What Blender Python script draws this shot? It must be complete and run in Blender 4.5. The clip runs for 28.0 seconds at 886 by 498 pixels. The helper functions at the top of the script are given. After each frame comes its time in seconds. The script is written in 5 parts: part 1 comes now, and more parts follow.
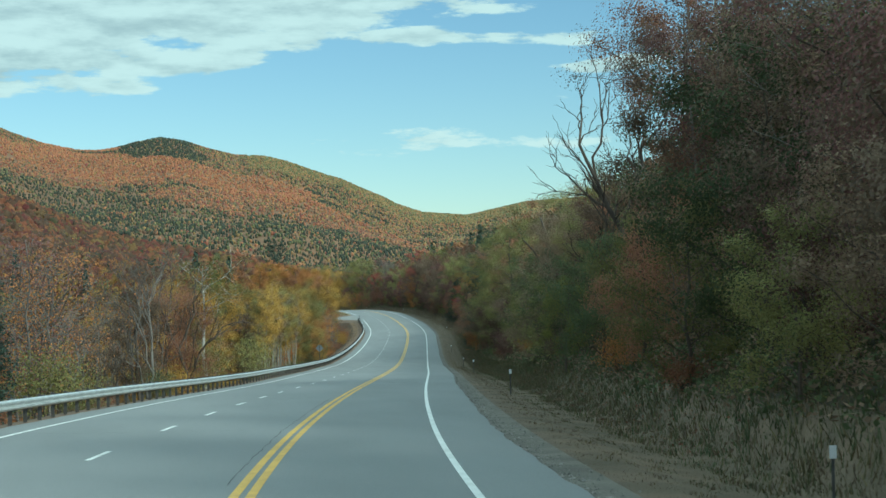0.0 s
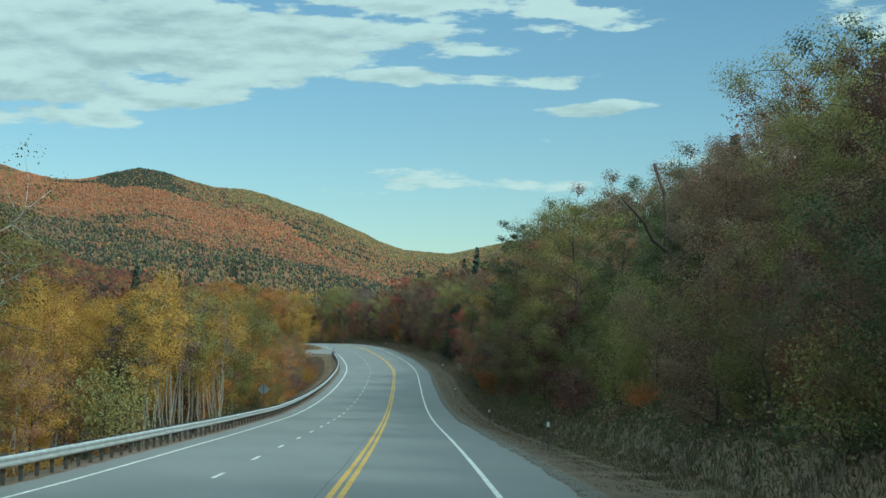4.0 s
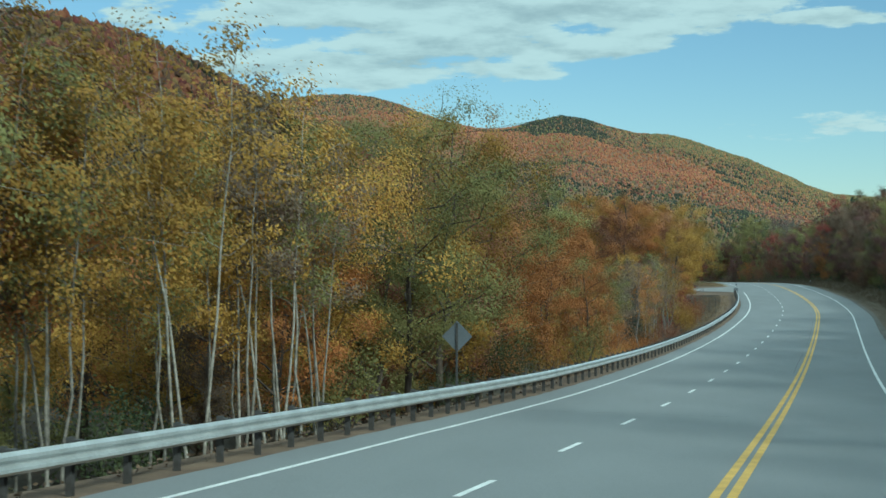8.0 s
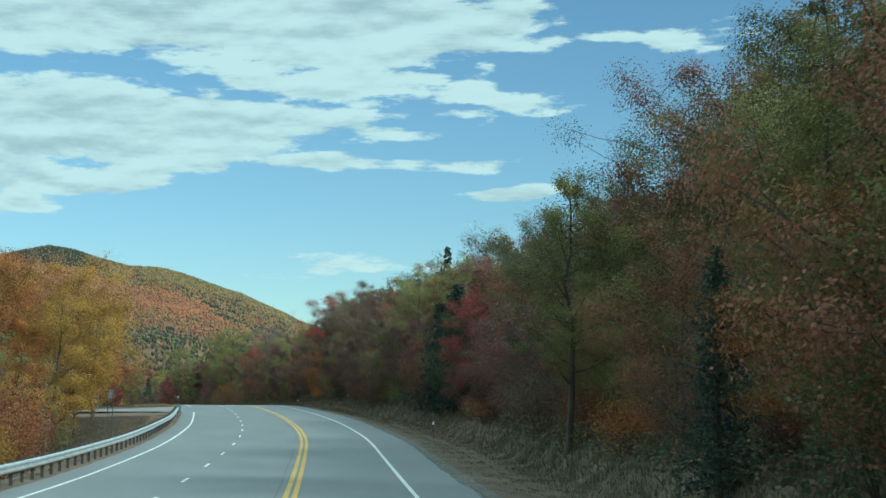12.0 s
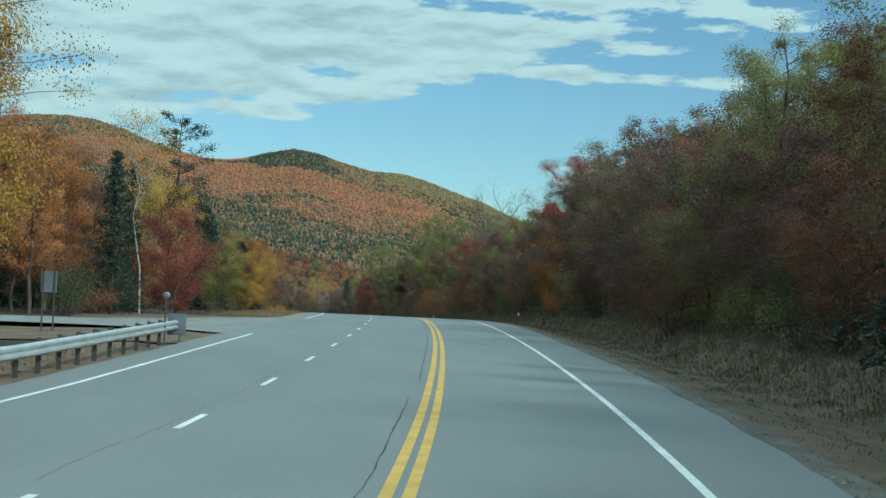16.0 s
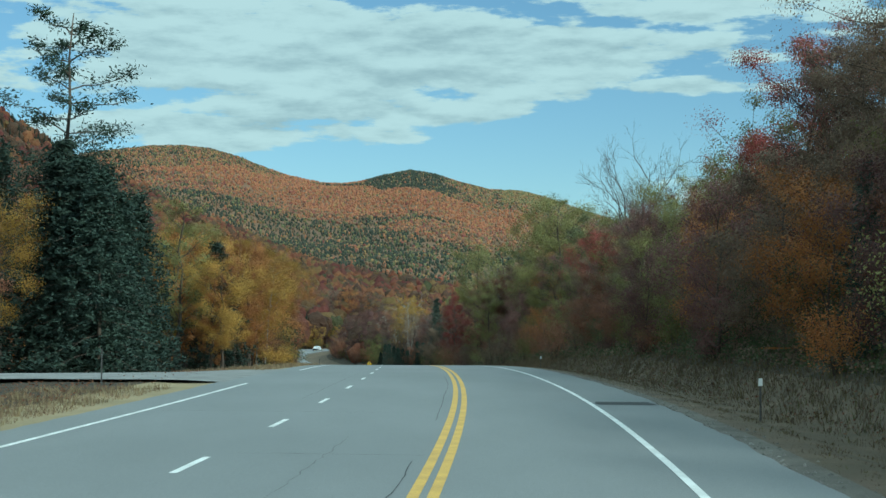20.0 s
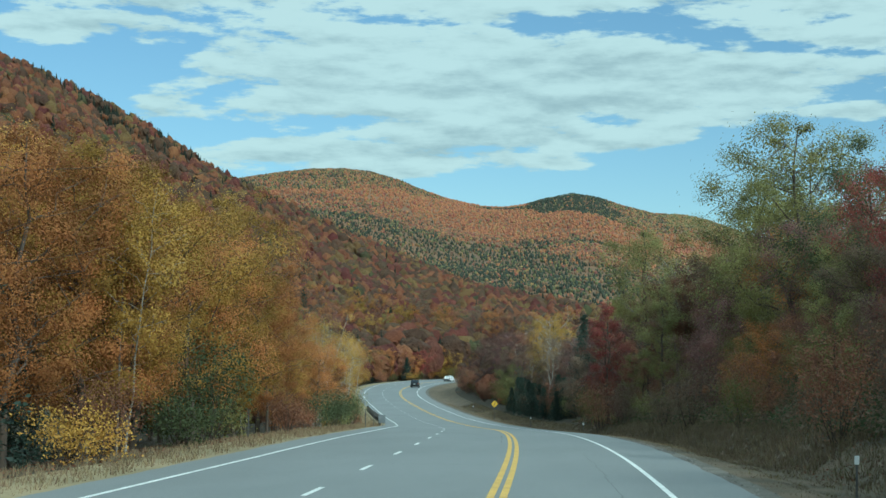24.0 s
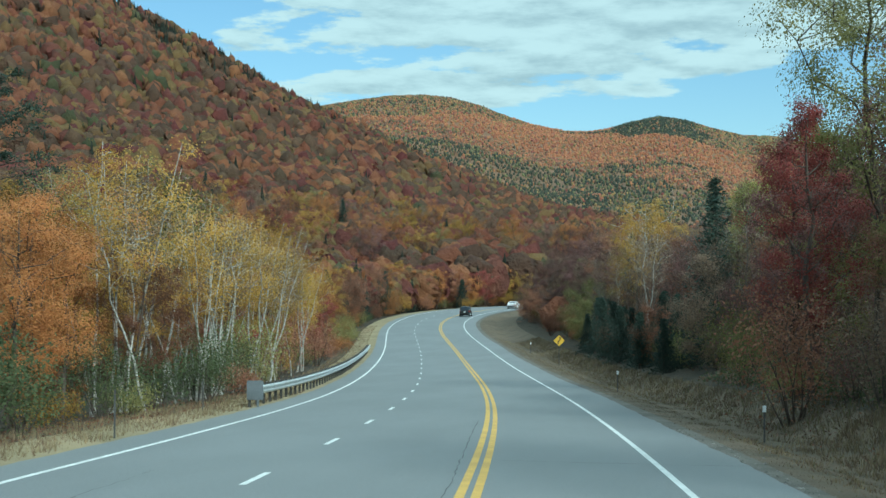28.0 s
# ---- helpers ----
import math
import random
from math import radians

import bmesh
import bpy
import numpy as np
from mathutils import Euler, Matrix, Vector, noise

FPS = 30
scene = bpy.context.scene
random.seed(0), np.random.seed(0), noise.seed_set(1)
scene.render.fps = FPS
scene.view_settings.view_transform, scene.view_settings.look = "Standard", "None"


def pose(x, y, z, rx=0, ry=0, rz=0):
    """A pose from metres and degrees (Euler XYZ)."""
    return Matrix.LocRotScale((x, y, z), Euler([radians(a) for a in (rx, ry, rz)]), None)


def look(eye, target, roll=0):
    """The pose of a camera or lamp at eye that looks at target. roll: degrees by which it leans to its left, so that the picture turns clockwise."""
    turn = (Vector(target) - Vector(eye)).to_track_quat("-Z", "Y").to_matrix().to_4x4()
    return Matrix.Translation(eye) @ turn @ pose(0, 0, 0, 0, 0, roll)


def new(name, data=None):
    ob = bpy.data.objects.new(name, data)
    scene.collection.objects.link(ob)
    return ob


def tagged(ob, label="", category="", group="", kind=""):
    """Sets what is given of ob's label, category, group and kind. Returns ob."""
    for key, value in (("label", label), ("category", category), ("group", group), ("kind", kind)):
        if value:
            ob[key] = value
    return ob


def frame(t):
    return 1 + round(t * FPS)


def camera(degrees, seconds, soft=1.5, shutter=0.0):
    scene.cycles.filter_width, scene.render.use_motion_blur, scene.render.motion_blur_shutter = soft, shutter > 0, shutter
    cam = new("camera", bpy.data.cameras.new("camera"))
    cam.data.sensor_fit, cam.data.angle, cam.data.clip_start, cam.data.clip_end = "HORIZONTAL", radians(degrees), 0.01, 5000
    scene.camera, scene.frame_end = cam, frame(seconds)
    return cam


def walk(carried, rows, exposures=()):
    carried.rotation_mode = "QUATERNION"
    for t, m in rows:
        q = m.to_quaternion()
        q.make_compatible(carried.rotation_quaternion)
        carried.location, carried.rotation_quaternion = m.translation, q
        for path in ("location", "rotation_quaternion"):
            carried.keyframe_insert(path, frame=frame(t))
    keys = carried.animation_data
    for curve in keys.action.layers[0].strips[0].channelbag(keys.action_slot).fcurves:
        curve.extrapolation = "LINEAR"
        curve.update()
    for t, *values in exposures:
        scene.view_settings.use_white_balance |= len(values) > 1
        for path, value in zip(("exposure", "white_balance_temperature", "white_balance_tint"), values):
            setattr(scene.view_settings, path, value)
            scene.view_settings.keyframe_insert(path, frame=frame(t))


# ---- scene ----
# ---- camera ----
cam = camera(30.949, 28.0, soft=1.5, shutter=0.1)

# seconds, x, y, z, yaw, pitch, roll
ROWS = (
    (0.0, 0.98, -0.04, 2.305, -9.045, 1.393, 1.085),
    (0.5, 1.41, 8.48, 2.039, -8.324, 2.104, 1.541),
    (1.0, 2.04, 16.88, 1.776, -7.686, 2.646, 2.632),
    (1.5, 2.86, 25.17, 1.518, -8.069, 2.137, 1.777),
    (2.0, 3.78, 33.35, 1.258, -8.681, 2.689, 1.794),
    (2.5, 4.91, 41.49, 0.992, -9.593, 3.492, 1.199),
    (3.0, 6.14, 49.70, 0.717, -9.814, 3.472, 0.820),
    (3.5, 7.41, 57.97, 0.432, -9.858, 3.122, 0.260),
    (4.0, 8.74, 66.30, 0.134, -9.751, 2.846, -0.239),
    (4.5, 9.99, 74.79, -0.176, -9.523, 3.052, -0.436),
    (5.0, 11.30, 83.49, -0.500, -8.723, 4.713, -0.339),
    (5.5, 12.66, 92.41, -0.841, -4.592, 5.138, 0.502),
    (6.0, 14.06, 101.54, -1.193, 2.080, 4.437, 1.353),
    (6.5, 15.48, 110.87, -1.552, 5.131, 3.384, 0.777),
    (7.0, 16.91, 120.39, -1.923, 5.891, 2.756, 0.915),
    (7.5, 18.36, 130.09, -2.298, 5.798, 3.160, 0.509),
    (8.0, 19.81, 139.98, -2.678, 5.397, 0.954, -0.183),
    (8.5, 21.25, 150.06, -3.065, 4.737, -0.638, -0.278),
    (9.0, 22.70, 160.33, -3.455, 3.663, 1.446, 0.224),
    (9.5, 24.19, 170.79, -3.839, 0.414, 2.064, 0.811),
    (10.0, 25.71, 181.43, -4.202, -4.464, 1.845, 1.462),
    (10.5, 27.21, 192.28, -4.521, -9.246, 2.372, 1.530),
    (11.0, 28.74, 203.32, -4.795, -11.776, 3.375, 0.565),
    (11.5, 30.31, 214.55, -5.014, -12.524, 4.883, 0.219),
    (12.0, 31.90, 225.98, -5.167, -12.527, 5.858, 0.184),
    (12.5, 33.60, 237.46, -5.255, -12.154, 7.222, 0.252),
    (13.0, 35.28, 248.89, -5.278, -11.616, 8.214, 0.320),
    (13.5, 36.96, 260.25, -5.239, -11.127, 8.076, 0.284),
    (14.0, 38.62, 271.55, -5.137, -10.000, 5.345, -0.062),
    (14.5, 40.27, 282.74, -4.976, -6.695, 3.937, -0.660),
    (15.0, 41.88, 293.77, -4.771, -4.585, 3.057, -0.342),
    (15.5, 43.43, 304.63, -4.531, -4.235, 2.610, -1.246),
    (16.0, 44.87, 315.35, -4.278, -3.919, 2.626, -2.147),
    (16.5, 46.22, 325.94, -4.024, -2.675, 2.854, -2.137),
    (17.0, 47.41, 336.42, -3.759, -0.678, 3.190, -2.984),
    (17.5, 48.44, 346.80, -3.490, 1.190, 3.548, -2.810),
    (18.0, 49.36, 357.07, -3.233, 1.733, 4.191, -1.521),
    (18.5, 49.98, 367.28, -2.993, 1.832, 4.750, -0.963),
    (19.0, 50.54, 377.47, -2.762, 1.828, 5.088, -0.175),
    (19.5, 51.04, 387.65, -2.536, 1.096, 4.345, 0.057),
    (20.0, 51.48, 397.80, -2.318, 0.476, 3.230, -0.230),
    (20.5, 51.95, 407.93, -2.123, 0.271, 2.997, 0.593),
    (21.0, 52.37, 418.04, -1.955, 0.531, 2.988, 0.666),
    (21.5, 52.67, 428.13, -1.822, 1.226, 3.073, 0.446),
    (22.0, 52.84, 438.20, -1.724, 2.013, 3.181, 0.138),
    (22.5, 52.87, 448.27, -1.656, 2.549, 3.238, -0.054),
    (23.0, 52.79, 458.35, -1.611, 3.398, 3.259, -0.241),
    (23.5, 52.61, 468.44, -1.590, 4.783, 3.586, -0.814),
    (24.0, 52.35, 478.54, -1.602, 6.332, 4.117, -0.889),
    (24.5, 52.02, 488.71, -1.651, 7.083, 3.921, -0.327),
    (25.0, 51.64, 499.03, -1.736, 7.177, 3.424, -0.777),
    (25.5, 51.20, 509.49, -1.854, 7.328, 4.160, 0.062),
    (26.0, 50.68, 520.09, -1.998, 6.615, 4.581, 1.231),
    (26.5, 50.10, 530.85, -2.174, 6.857, 4.598, -0.061),
    (27.0, 49.42, 541.79, -2.395, 8.509, 3.779, -1.033),
    (27.5, 48.62, 552.90, -2.662, 9.420, 2.507, -0.098),
    (28.0, 47.71, 564.18, -2.973, 9.364, 1.590, -0.206),
)
walk(cam, [(t, pose(x, y, z, 90 + p, 0, a) @ pose(0, 0, 0, 0, 0, -r)) for t, x, y, z, a, p, r in ROWS],
     exposures=[(0, 0.12, 5460, -17), (2, -0.04, 5460, -17), (5, -0.1, 5480, -17), (6, -0.4, 5420, -17), (7, -0.2, 5300, -17), (8, -0.1, 5300, -17), (9, 0.1, 5300, -17), (10, 0.1, 5340, -17), (11, 0.12, 5400, -17), (12.5, 0.0, 5280, -17), (14, -0.18, 5400, -17), (15, -0.08, 5280, -17), (17, -0.08, 5270, -17), (19, -0.2, 5270, -17), (20.5, -0.05, 5270, -17), (23, 0.0, 5300, -16), (25, -0.06, 5300, -16), (26, -0.08, 5300, -16), (27, -0.25, 5280, -16), (28, 0.1, 5230, -15)])

# ---- sky and sun ----
SUN_ELEVATION, SUN_AZIMUTH = radians(33), radians(138)   # azimuth clockwise from +y


def build_world():
    world = bpy.data.worlds.new("sky")
    scene.world = world
    world.use_nodes = True
    nt = world.node_tree
    nt.nodes.clear()
    N, L = nt.nodes.new, nt.links.new
    sky = N("ShaderNodeTexSky")
    sky.sky_type = "NISHITA"
    sky.sun_disc = False
    sky.sun_elevation, sky.sun_rotation = SUN_ELEVATION, SUN_AZIMUTH
    sky.air_density, sky.dust_density, sky.ozone_density = 1.0, 0.15, 2.0

    def math_(op, a, b=None, c=None, clamp=False):
        n = N("ShaderNodeMath")
        n.operation, n.use_clamp = op, clamp
        for i, v in enumerate((a, b, c)):
            if v is None:
                continue
            if isinstance(v, (int, float)):
                n.inputs[i].default_value = v
            else:
                L(v, n.inputs[i])
        return n.outputs[0]

    def smooth(v, lo, hi):
        n = N("ShaderNodeMapRange")
        n.interpolation_type = "SMOOTHSTEP"
        L(v, n.inputs["Value"])
        n.inputs["From Min"].default_value, n.inputs["From Max"].default_value = lo, hi
        return n.outputs["Result"]

    co = N("ShaderNodeTexCoord")
    sep = N("ShaderNodeSeparateXYZ")
    L(co.outputs["Generated"], sep.inputs[0])
    x, y, z = sep.outputs
    zc = math_("MAXIMUM", math_("ADD", z, 0.02), 0.03)
    # a flat cloud layer overhead, seen in perspective
    px, py = math_("DIVIDE", x, zc), math_("DIVIDE", y, zc)
    comb = N("ShaderNodeCombineXYZ")
    L(px, comb.inputs[0]), L(py, comb.inputs[1])

    def noise_(scale, detail, rough, shift=0.0, squash=1.0):
        m = N("ShaderNodeMapping")
        m.inputs["Location"].default_value = (shift, shift * 0.7, shift * 0.3)
        m.inputs["Rotation"].default_value = (0, 0, radians(14))
        m.inputs["Scale"].default_value = (squash, 1.0, 1.0)
        L(comb.outputs[0], m.inputs[0])
        n = N("ShaderNodeTexNoise")
        L(m.outputs[0], n.inputs["Vector"])
        n.inputs["Scale"].default_value, n.inputs["Detail"].default_value, n.inputs["Roughness"].default_value = scale, detail, rough
        return n.outputs["Fac"]

    big, small, streak = noise_(0.40, 3, 0.5, 3.1, 1.1), noise_(2.2, 12, 0.60, 9.0, 0.72), noise_(0.9, 5, 0.5, 5.0, 0.4)
    az = math_("MULTIPLY", math_("ARCTAN2", x, y), 57.2958)      # degrees, right is positive
    el = math_("MULTIPLY", math_("ARCSINE", z), 57.2958)

    def fleece(scale, detail, rough, squash, rise=0.0, shift=0.0):
        """Noise over bearing and height, in degrees, drawn out sideways."""
        v = N("ShaderNodeCombineXYZ")
        L(math_("ADD", math_("MULTIPLY", az, squash), shift), v.inputs[0])
        L(math_("ADD", el, rise), v.inputs[1])
        n = N("ShaderNodeTexNoise")
        L(v.outputs[0], n.inputs["Vector"])
        n.inputs["Scale"].default_value, n.inputs["Detail"].default_value, n.inputs["Roughness"].default_value = scale, detail, rough
        return n.outputs["Fac"]

    # the banks ahead of the road: bearing, height, half-width, half-height (degrees), weight
    banks = ((-11, 15.0, 23, 3.2, 1.2), (6.5, 14.1, 11.6, 2.05, 1.2), (8.0, 11.8, 3.4, 0.9, 0.75), (12.4, 11.3, 1.7, 0.55, 0.42), (14.9, 10.95, 2.1, 0.36, 0.38), (13.0, 12.05, 1.3, 0.4, 0.38),
             (12.6, 10.5, 1.5, 0.34, 0.36), (19.1, 13.45, 2.0, 0.3, 0.34), (22.5, 13.3, 2.0, 0.5, 0.4), (-4.6, 10.1, 13.2, 2.15, 1.3), (2.4, 10.2, 7.6, 1.35, 1.1), (-4.0, 8.3, 8.2, 0.8, 0.9), (-9.0, 7.4, 8.4, 0.75, 0.8),
             (11.2, 8.85, 6.6, 0.3, 0.5), (9.6, 10.05, 2.0, 0.28, 0.4), (15.3, 7.8, 2.3, 0.22, 0.34), (15.2, 6.95, 2.3, 0.2, 0.34), (10.5, 5.2, 5.5, 0.28, 0.22), (-24, 8.0, 8, 0.8, 0.8), (-19, 11.6, 5, 0.6, 0.6), (24, 6.0, 5, 0.3, 0.4), (30, 11, 6, 1.0, 0.7))
    wx = math_("ADD", az, math_("MULTIPLY", math_("SUBTRACT", fleece(0.30, 2, 0.5, 0.35, 0, 4.0), 0.5), 7.0))
    wy = math_("ADD", el, math_("MULTIPLY", math_("SUBTRACT", fleece(0.55, 3, 0.5, 0.30, 0, 11.0), 0.5), 1.3))
    field = None
    for a0, e0, ra, re, weight in banks:
        u, v = math_("MULTIPLY", math_("SUBTRACT", wx, a0), 1 / ra), math_("MULTIPLY", math_("SUBTRACT", wy, e0), 1 / re)
        one = math_("MULTIPLY", math_("SUBTRACT", 1.0, math_("ADD", math_("MULTIPLY", u, u), math_("MULTIPLY", v, v))), weight)
        field = one if field is None else math_("MAXIMUM", field, one)
    field = math_("MAXIMUM", field, -1.2)
    puff, puff_up = fleece(0.95, 10, 0.61, 0.27), fleece(0.95, 10, 0.61, 0.27, 0.36)
    near = math_("ADD", math_("MULTIPLY", field, 0.42), math_("MULTIPLY", math_("SUBTRACT", puff, 0.5), 1.5))
    # round about and overhead the layer goes on, broken
    wide = math_("SUBTRACT", math_("ADD", math_("ADD", math_("MULTIPLY", big, 0.62), math_("MULTIPLY", small, 0.98)), math_("MULTIPLY", streak, 0.50)), 0.97)
    away = math_("MAXIMUM", smooth(math_("ABSOLUTE", az), 27, 40), smooth(el, 15.5, 19))
    dens = math_("ADD", math_("MULTIPLY", near, math_("SUBTRACT", 1.0, away)), math_("MULTIPLY", wide, away))
    mask = smooth(dens, 0.02, 0.17)
    shade = smooth(math_("ADD", math_("MULTIPLY", math_("SUBTRACT", puff_up, puff), 1.35), math_("ADD", math_("MULTIPLY", dens, 0.30), math_("MULTIPLY", fleece(0.30, 3, 0.5, 0.25, 0, 20.0), 0.68))), 0.26, 0.78)
    cloud = N("ShaderNodeMixRGB")
    L(shade, cloud.inputs[0])
    cloud.inputs[1].default_value = (6.9, 7.5, 7.3, 1)
    cloud.inputs[2].default_value = (4.2, 4.85, 5.0, 1)
    # unseen cloud higher up is brightened with height, an added fill for the ground
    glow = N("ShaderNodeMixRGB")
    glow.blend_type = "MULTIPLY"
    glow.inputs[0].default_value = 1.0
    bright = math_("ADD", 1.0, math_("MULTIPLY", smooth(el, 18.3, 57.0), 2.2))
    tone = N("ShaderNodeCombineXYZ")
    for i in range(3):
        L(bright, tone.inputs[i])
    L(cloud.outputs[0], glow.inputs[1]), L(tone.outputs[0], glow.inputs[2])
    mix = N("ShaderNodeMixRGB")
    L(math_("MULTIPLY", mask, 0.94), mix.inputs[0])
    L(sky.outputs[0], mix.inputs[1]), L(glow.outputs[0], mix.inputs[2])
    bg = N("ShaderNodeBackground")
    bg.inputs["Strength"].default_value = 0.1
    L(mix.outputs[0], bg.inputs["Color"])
    out = N("ShaderNodeOutputWorld")
    L(bg.outputs[0], out.inputs["Surface"])


build_world()
sun_data = bpy.data.lights.new("sun", "SUN")
sun_data.energy, sun_data.angle, sun_data.color = 3.4, radians(6), (1.0, 0.93, 0.84)
sun = new("sun", sun_data)
sun_dir = Vector((math.sin(SUN_AZIMUTH) * math.cos(SUN_ELEVATION), math.cos(SUN_AZIMUTH) * math.cos(SUN_ELEVATION), math.sin(SUN_ELEVATION)))
sun.matrix_world = look(sun_dir * 100, (0, 0, 0))


# ---- materials ----
def material(name, color, rough=0.8, color2=None, scale=4.0, fine=40.0, bump=0.2, metal=0.0, per_piece=0.0, per_object=0.0, translucent=0.0, stretch=(1, 1, 1), spec=0.3, hues=None, relief=0.02):
    """A surface with variation at two scales, relief, and, where given, a change from piece to piece."""
    m = bpy.data.materials.new(name)
    m.use_nodes = True
    nt = m.node_tree
    N, L = nt.nodes.new, nt.links.new
    bsdf = nt.nodes["Principled BSDF"]
    bsdf.inputs["Roughness"].default_value, bsdf.inputs["Metallic"].default_value = rough, metal
    bsdf.inputs["Specular IOR Level"].default_value = spec
    co = N("ShaderNodeTexCoord")
    mp = N("ShaderNodeMapping")
    mp.inputs["Scale"].default_value = stretch
    L(co.outputs["Object"], mp.inputs[0])
    n1, n2 = N("ShaderNodeTexNoise"), N("ShaderNodeTexNoise")
    for n, s, d in ((n1, scale, 5), (n2, fine, 3)):
        n.inputs["Scale"].default_value, n.inputs["Detail"].default_value = s, d
        L(mp.outputs[0], n.inputs["Vector"])
    mix = N("ShaderNodeMixRGB")
    ramp = N("ShaderNodeMapRange")
    L(n1.outputs["Fac"], ramp.inputs["Value"])
    ramp.inputs["From Min"].default_value, ramp.inputs["From Max"].default_value = 0.35, 0.65
    L(ramp.outputs[0], mix.inputs[0])
    c2 = color2 or tuple(c * 0.72 for c in color)
    mix.inputs[1].default_value, mix.inputs[2].default_value = (*color, 1), (*c2, 1)
    hsv = N("ShaderNodeHueSaturation")
    L(mix.outputs[0], hsv.inputs["Color"])
    val = N("ShaderNodeMath")
    val.operation = "MULTIPLY_ADD"
    L(n2.outputs["Fac"], val.inputs[0])
    val.inputs[1].default_value, val.inputs[2].default_value = 0.5, 0.75
    last = val.outputs[0]
    if per_piece or per_object:
        for node, socket, amount in ((N("ShaderNodeNewGeometry"), "Random Per Island", per_piece), (N("ShaderNodeObjectInfo"), "Random", per_object)):
            k = N("ShaderNodeMath")
            k.operation = "MULTIPLY_ADD"
            L(node.outputs[socket], k.inputs[0])
            k.inputs[1].default_value, k.inputs[2].default_value = amount, 1 - amount / 2
            t = N("ShaderNodeMath")
            t.operation = "MULTIPLY"
            L(last, t.inputs[0]), L(k.outputs[0], t.inputs[1])
            last = t.outputs[0]
            if hues and socket == ("Random Per Island" if per_piece else "Random"):
                h = N("ShaderNodeMath")
                h.operation = "MULTIPLY_ADD"
                L(node.outputs[socket], h.inputs[0])
                h.inputs[1].default_value, h.inputs[2].default_value = hues, 0.5 - hues / 2
                L(h.outputs[0], hsv.inputs["Hue"])
    L(last, hsv.inputs["Value"])
    L(hsv.outputs[0], bsdf.inputs["Base Color"])
    if bump:
        b = N("ShaderNodeBump")
        b.inputs["Strength"].default_value, b.inputs["Distance"].default_value = bump, relief
        L(n2.outputs["Fac"], b.inputs["Height"])
        L(b.outputs[0], bsdf.inputs["Normal"])
    if translucent:
        tr, ms = N("ShaderNodeBsdfTranslucent"), N("ShaderNodeMixShader")
        L(hsv.outputs[0], tr.inputs["Color"])
        ms.inputs[0].default_value = translucent
        L(bsdf.outputs[0], ms.inputs[1]), L(tr.outputs[0], ms.inputs[2])
        L(ms.outputs[0], nt.nodes["Material Output"].inputs["Surface"])
    return m


ASPHALT = material("asphalt", (0.188, 0.193, 0.194), 0.8, (0.168, 0.173, 0.174), 0.35, 60, 0.25, stretch=(1, 0.25, 1))
ASPHALT_OLD = material("old_asphalt", (0.24, 0.235, 0.225), 0.9, (0.17, 0.165, 0.16), 0.8, 40, 0.35)
TAR = material("crack_tar", (0.03, 0.03, 0.03), 0.7, scale=3)
WHITE_PAINT = material("road_paint_white", (0.70, 0.70, 0.68), 0.7, (0.55, 0.55, 0.53), 1.5, 30, 0.1)
YELLOW_PAINT = material("road_paint_yellow", (0.58, 0.36, 0.075), 0.7, (0.45, 0.28, 0.07), 1.5, 30, 0.1)
GRAVEL = material("gravel_sand", (0.15, 0.135, 0.115), 0.95, (0.10, 0.088, 0.074), 0.8, 25, 0.6)
SHOULDER_STONE = material("shoulder_stone", (0.23, 0.215, 0.195), 0.9, (0.13, 0.12, 0.105), 3, 40, 0.3, per_piece=0.7)
VERGE_EARTH = material("trodden_verge_earth", (0.135, 0.098, 0.066), 0.95, (0.085, 0.068, 0.044), 0.5, 18, 0.7, relief=0.05)
SOIL = material("dirt", (0.17, 0.115, 0.075), 0.95, (0.10, 0.07, 0.05), 0.6, 14, 0.6)
LEAF_LITTER = material("leaf_litter", (0.068, 0.047, 0.029), 0.95, (0.026, 0.024, 0.015), 0.9, 14, 0.8, relief=0.06)
DRY_GRASS = material("dry_grass", (0.23, 0.165, 0.10), 0.9, (0.16, 0.12, 0.07), 0.3, 8, 0.4, per_piece=0.6, hues=0.04)
BROWN_GRASS = material("withered_brown_grass", (0.17, 0.125, 0.085), 0.9, (0.12, 0.095, 0.06), 0.3, 8, 0.4, per_piece=0.45, hues=0.03)
LUSH_GRASS = material("dark_green_grass", (0.060, 0.085, 0.036), 0.9, (0.085, 0.085, 0.04), 0.3, 8, 0.4, per_piece=0.5, hues=0.03)
GREEN_GRASS = material("green_grass", (0.10, 0.09, 0.038), 0.9, (0.15, 0.11, 0.055), 0.3, 8, 0.4, per_piece=0.6, hues=0.04)
STEEL = material("galvanized_steel", (0.70, 0.72, 0.71), 0.36, (0.54, 0.56, 0.55), 1.2, 20, 0.08, metal=0.55, spec=0.5)
DARK_STEEL = material("weathered_steel", (0.10, 0.10, 0.10), 0.7, (0.06, 0.055, 0.05), 2, 20, 0.2, metal=0.2)
SIGN_BACK = material("aluminium_sign_back", (0.20, 0.22, 0.24), 0.5, (0.15, 0.165, 0.18), 1.0, 20, 0.05, metal=0.4)
SIGN_YELLOW = material("sign_yellow", (0.58, 0.36, 0.03), 0.6, (0.48, 0.30, 0.03), 2, 20, 0.0)
BLACK = material("black_paint", (0.02, 0.02, 0.02), 0.5, scale=2)
REFLECTOR = material("white_reflector", (0.8, 0.8, 0.8), 0.3, (0.7, 0.7, 0.7), 5, 50, 0.05)
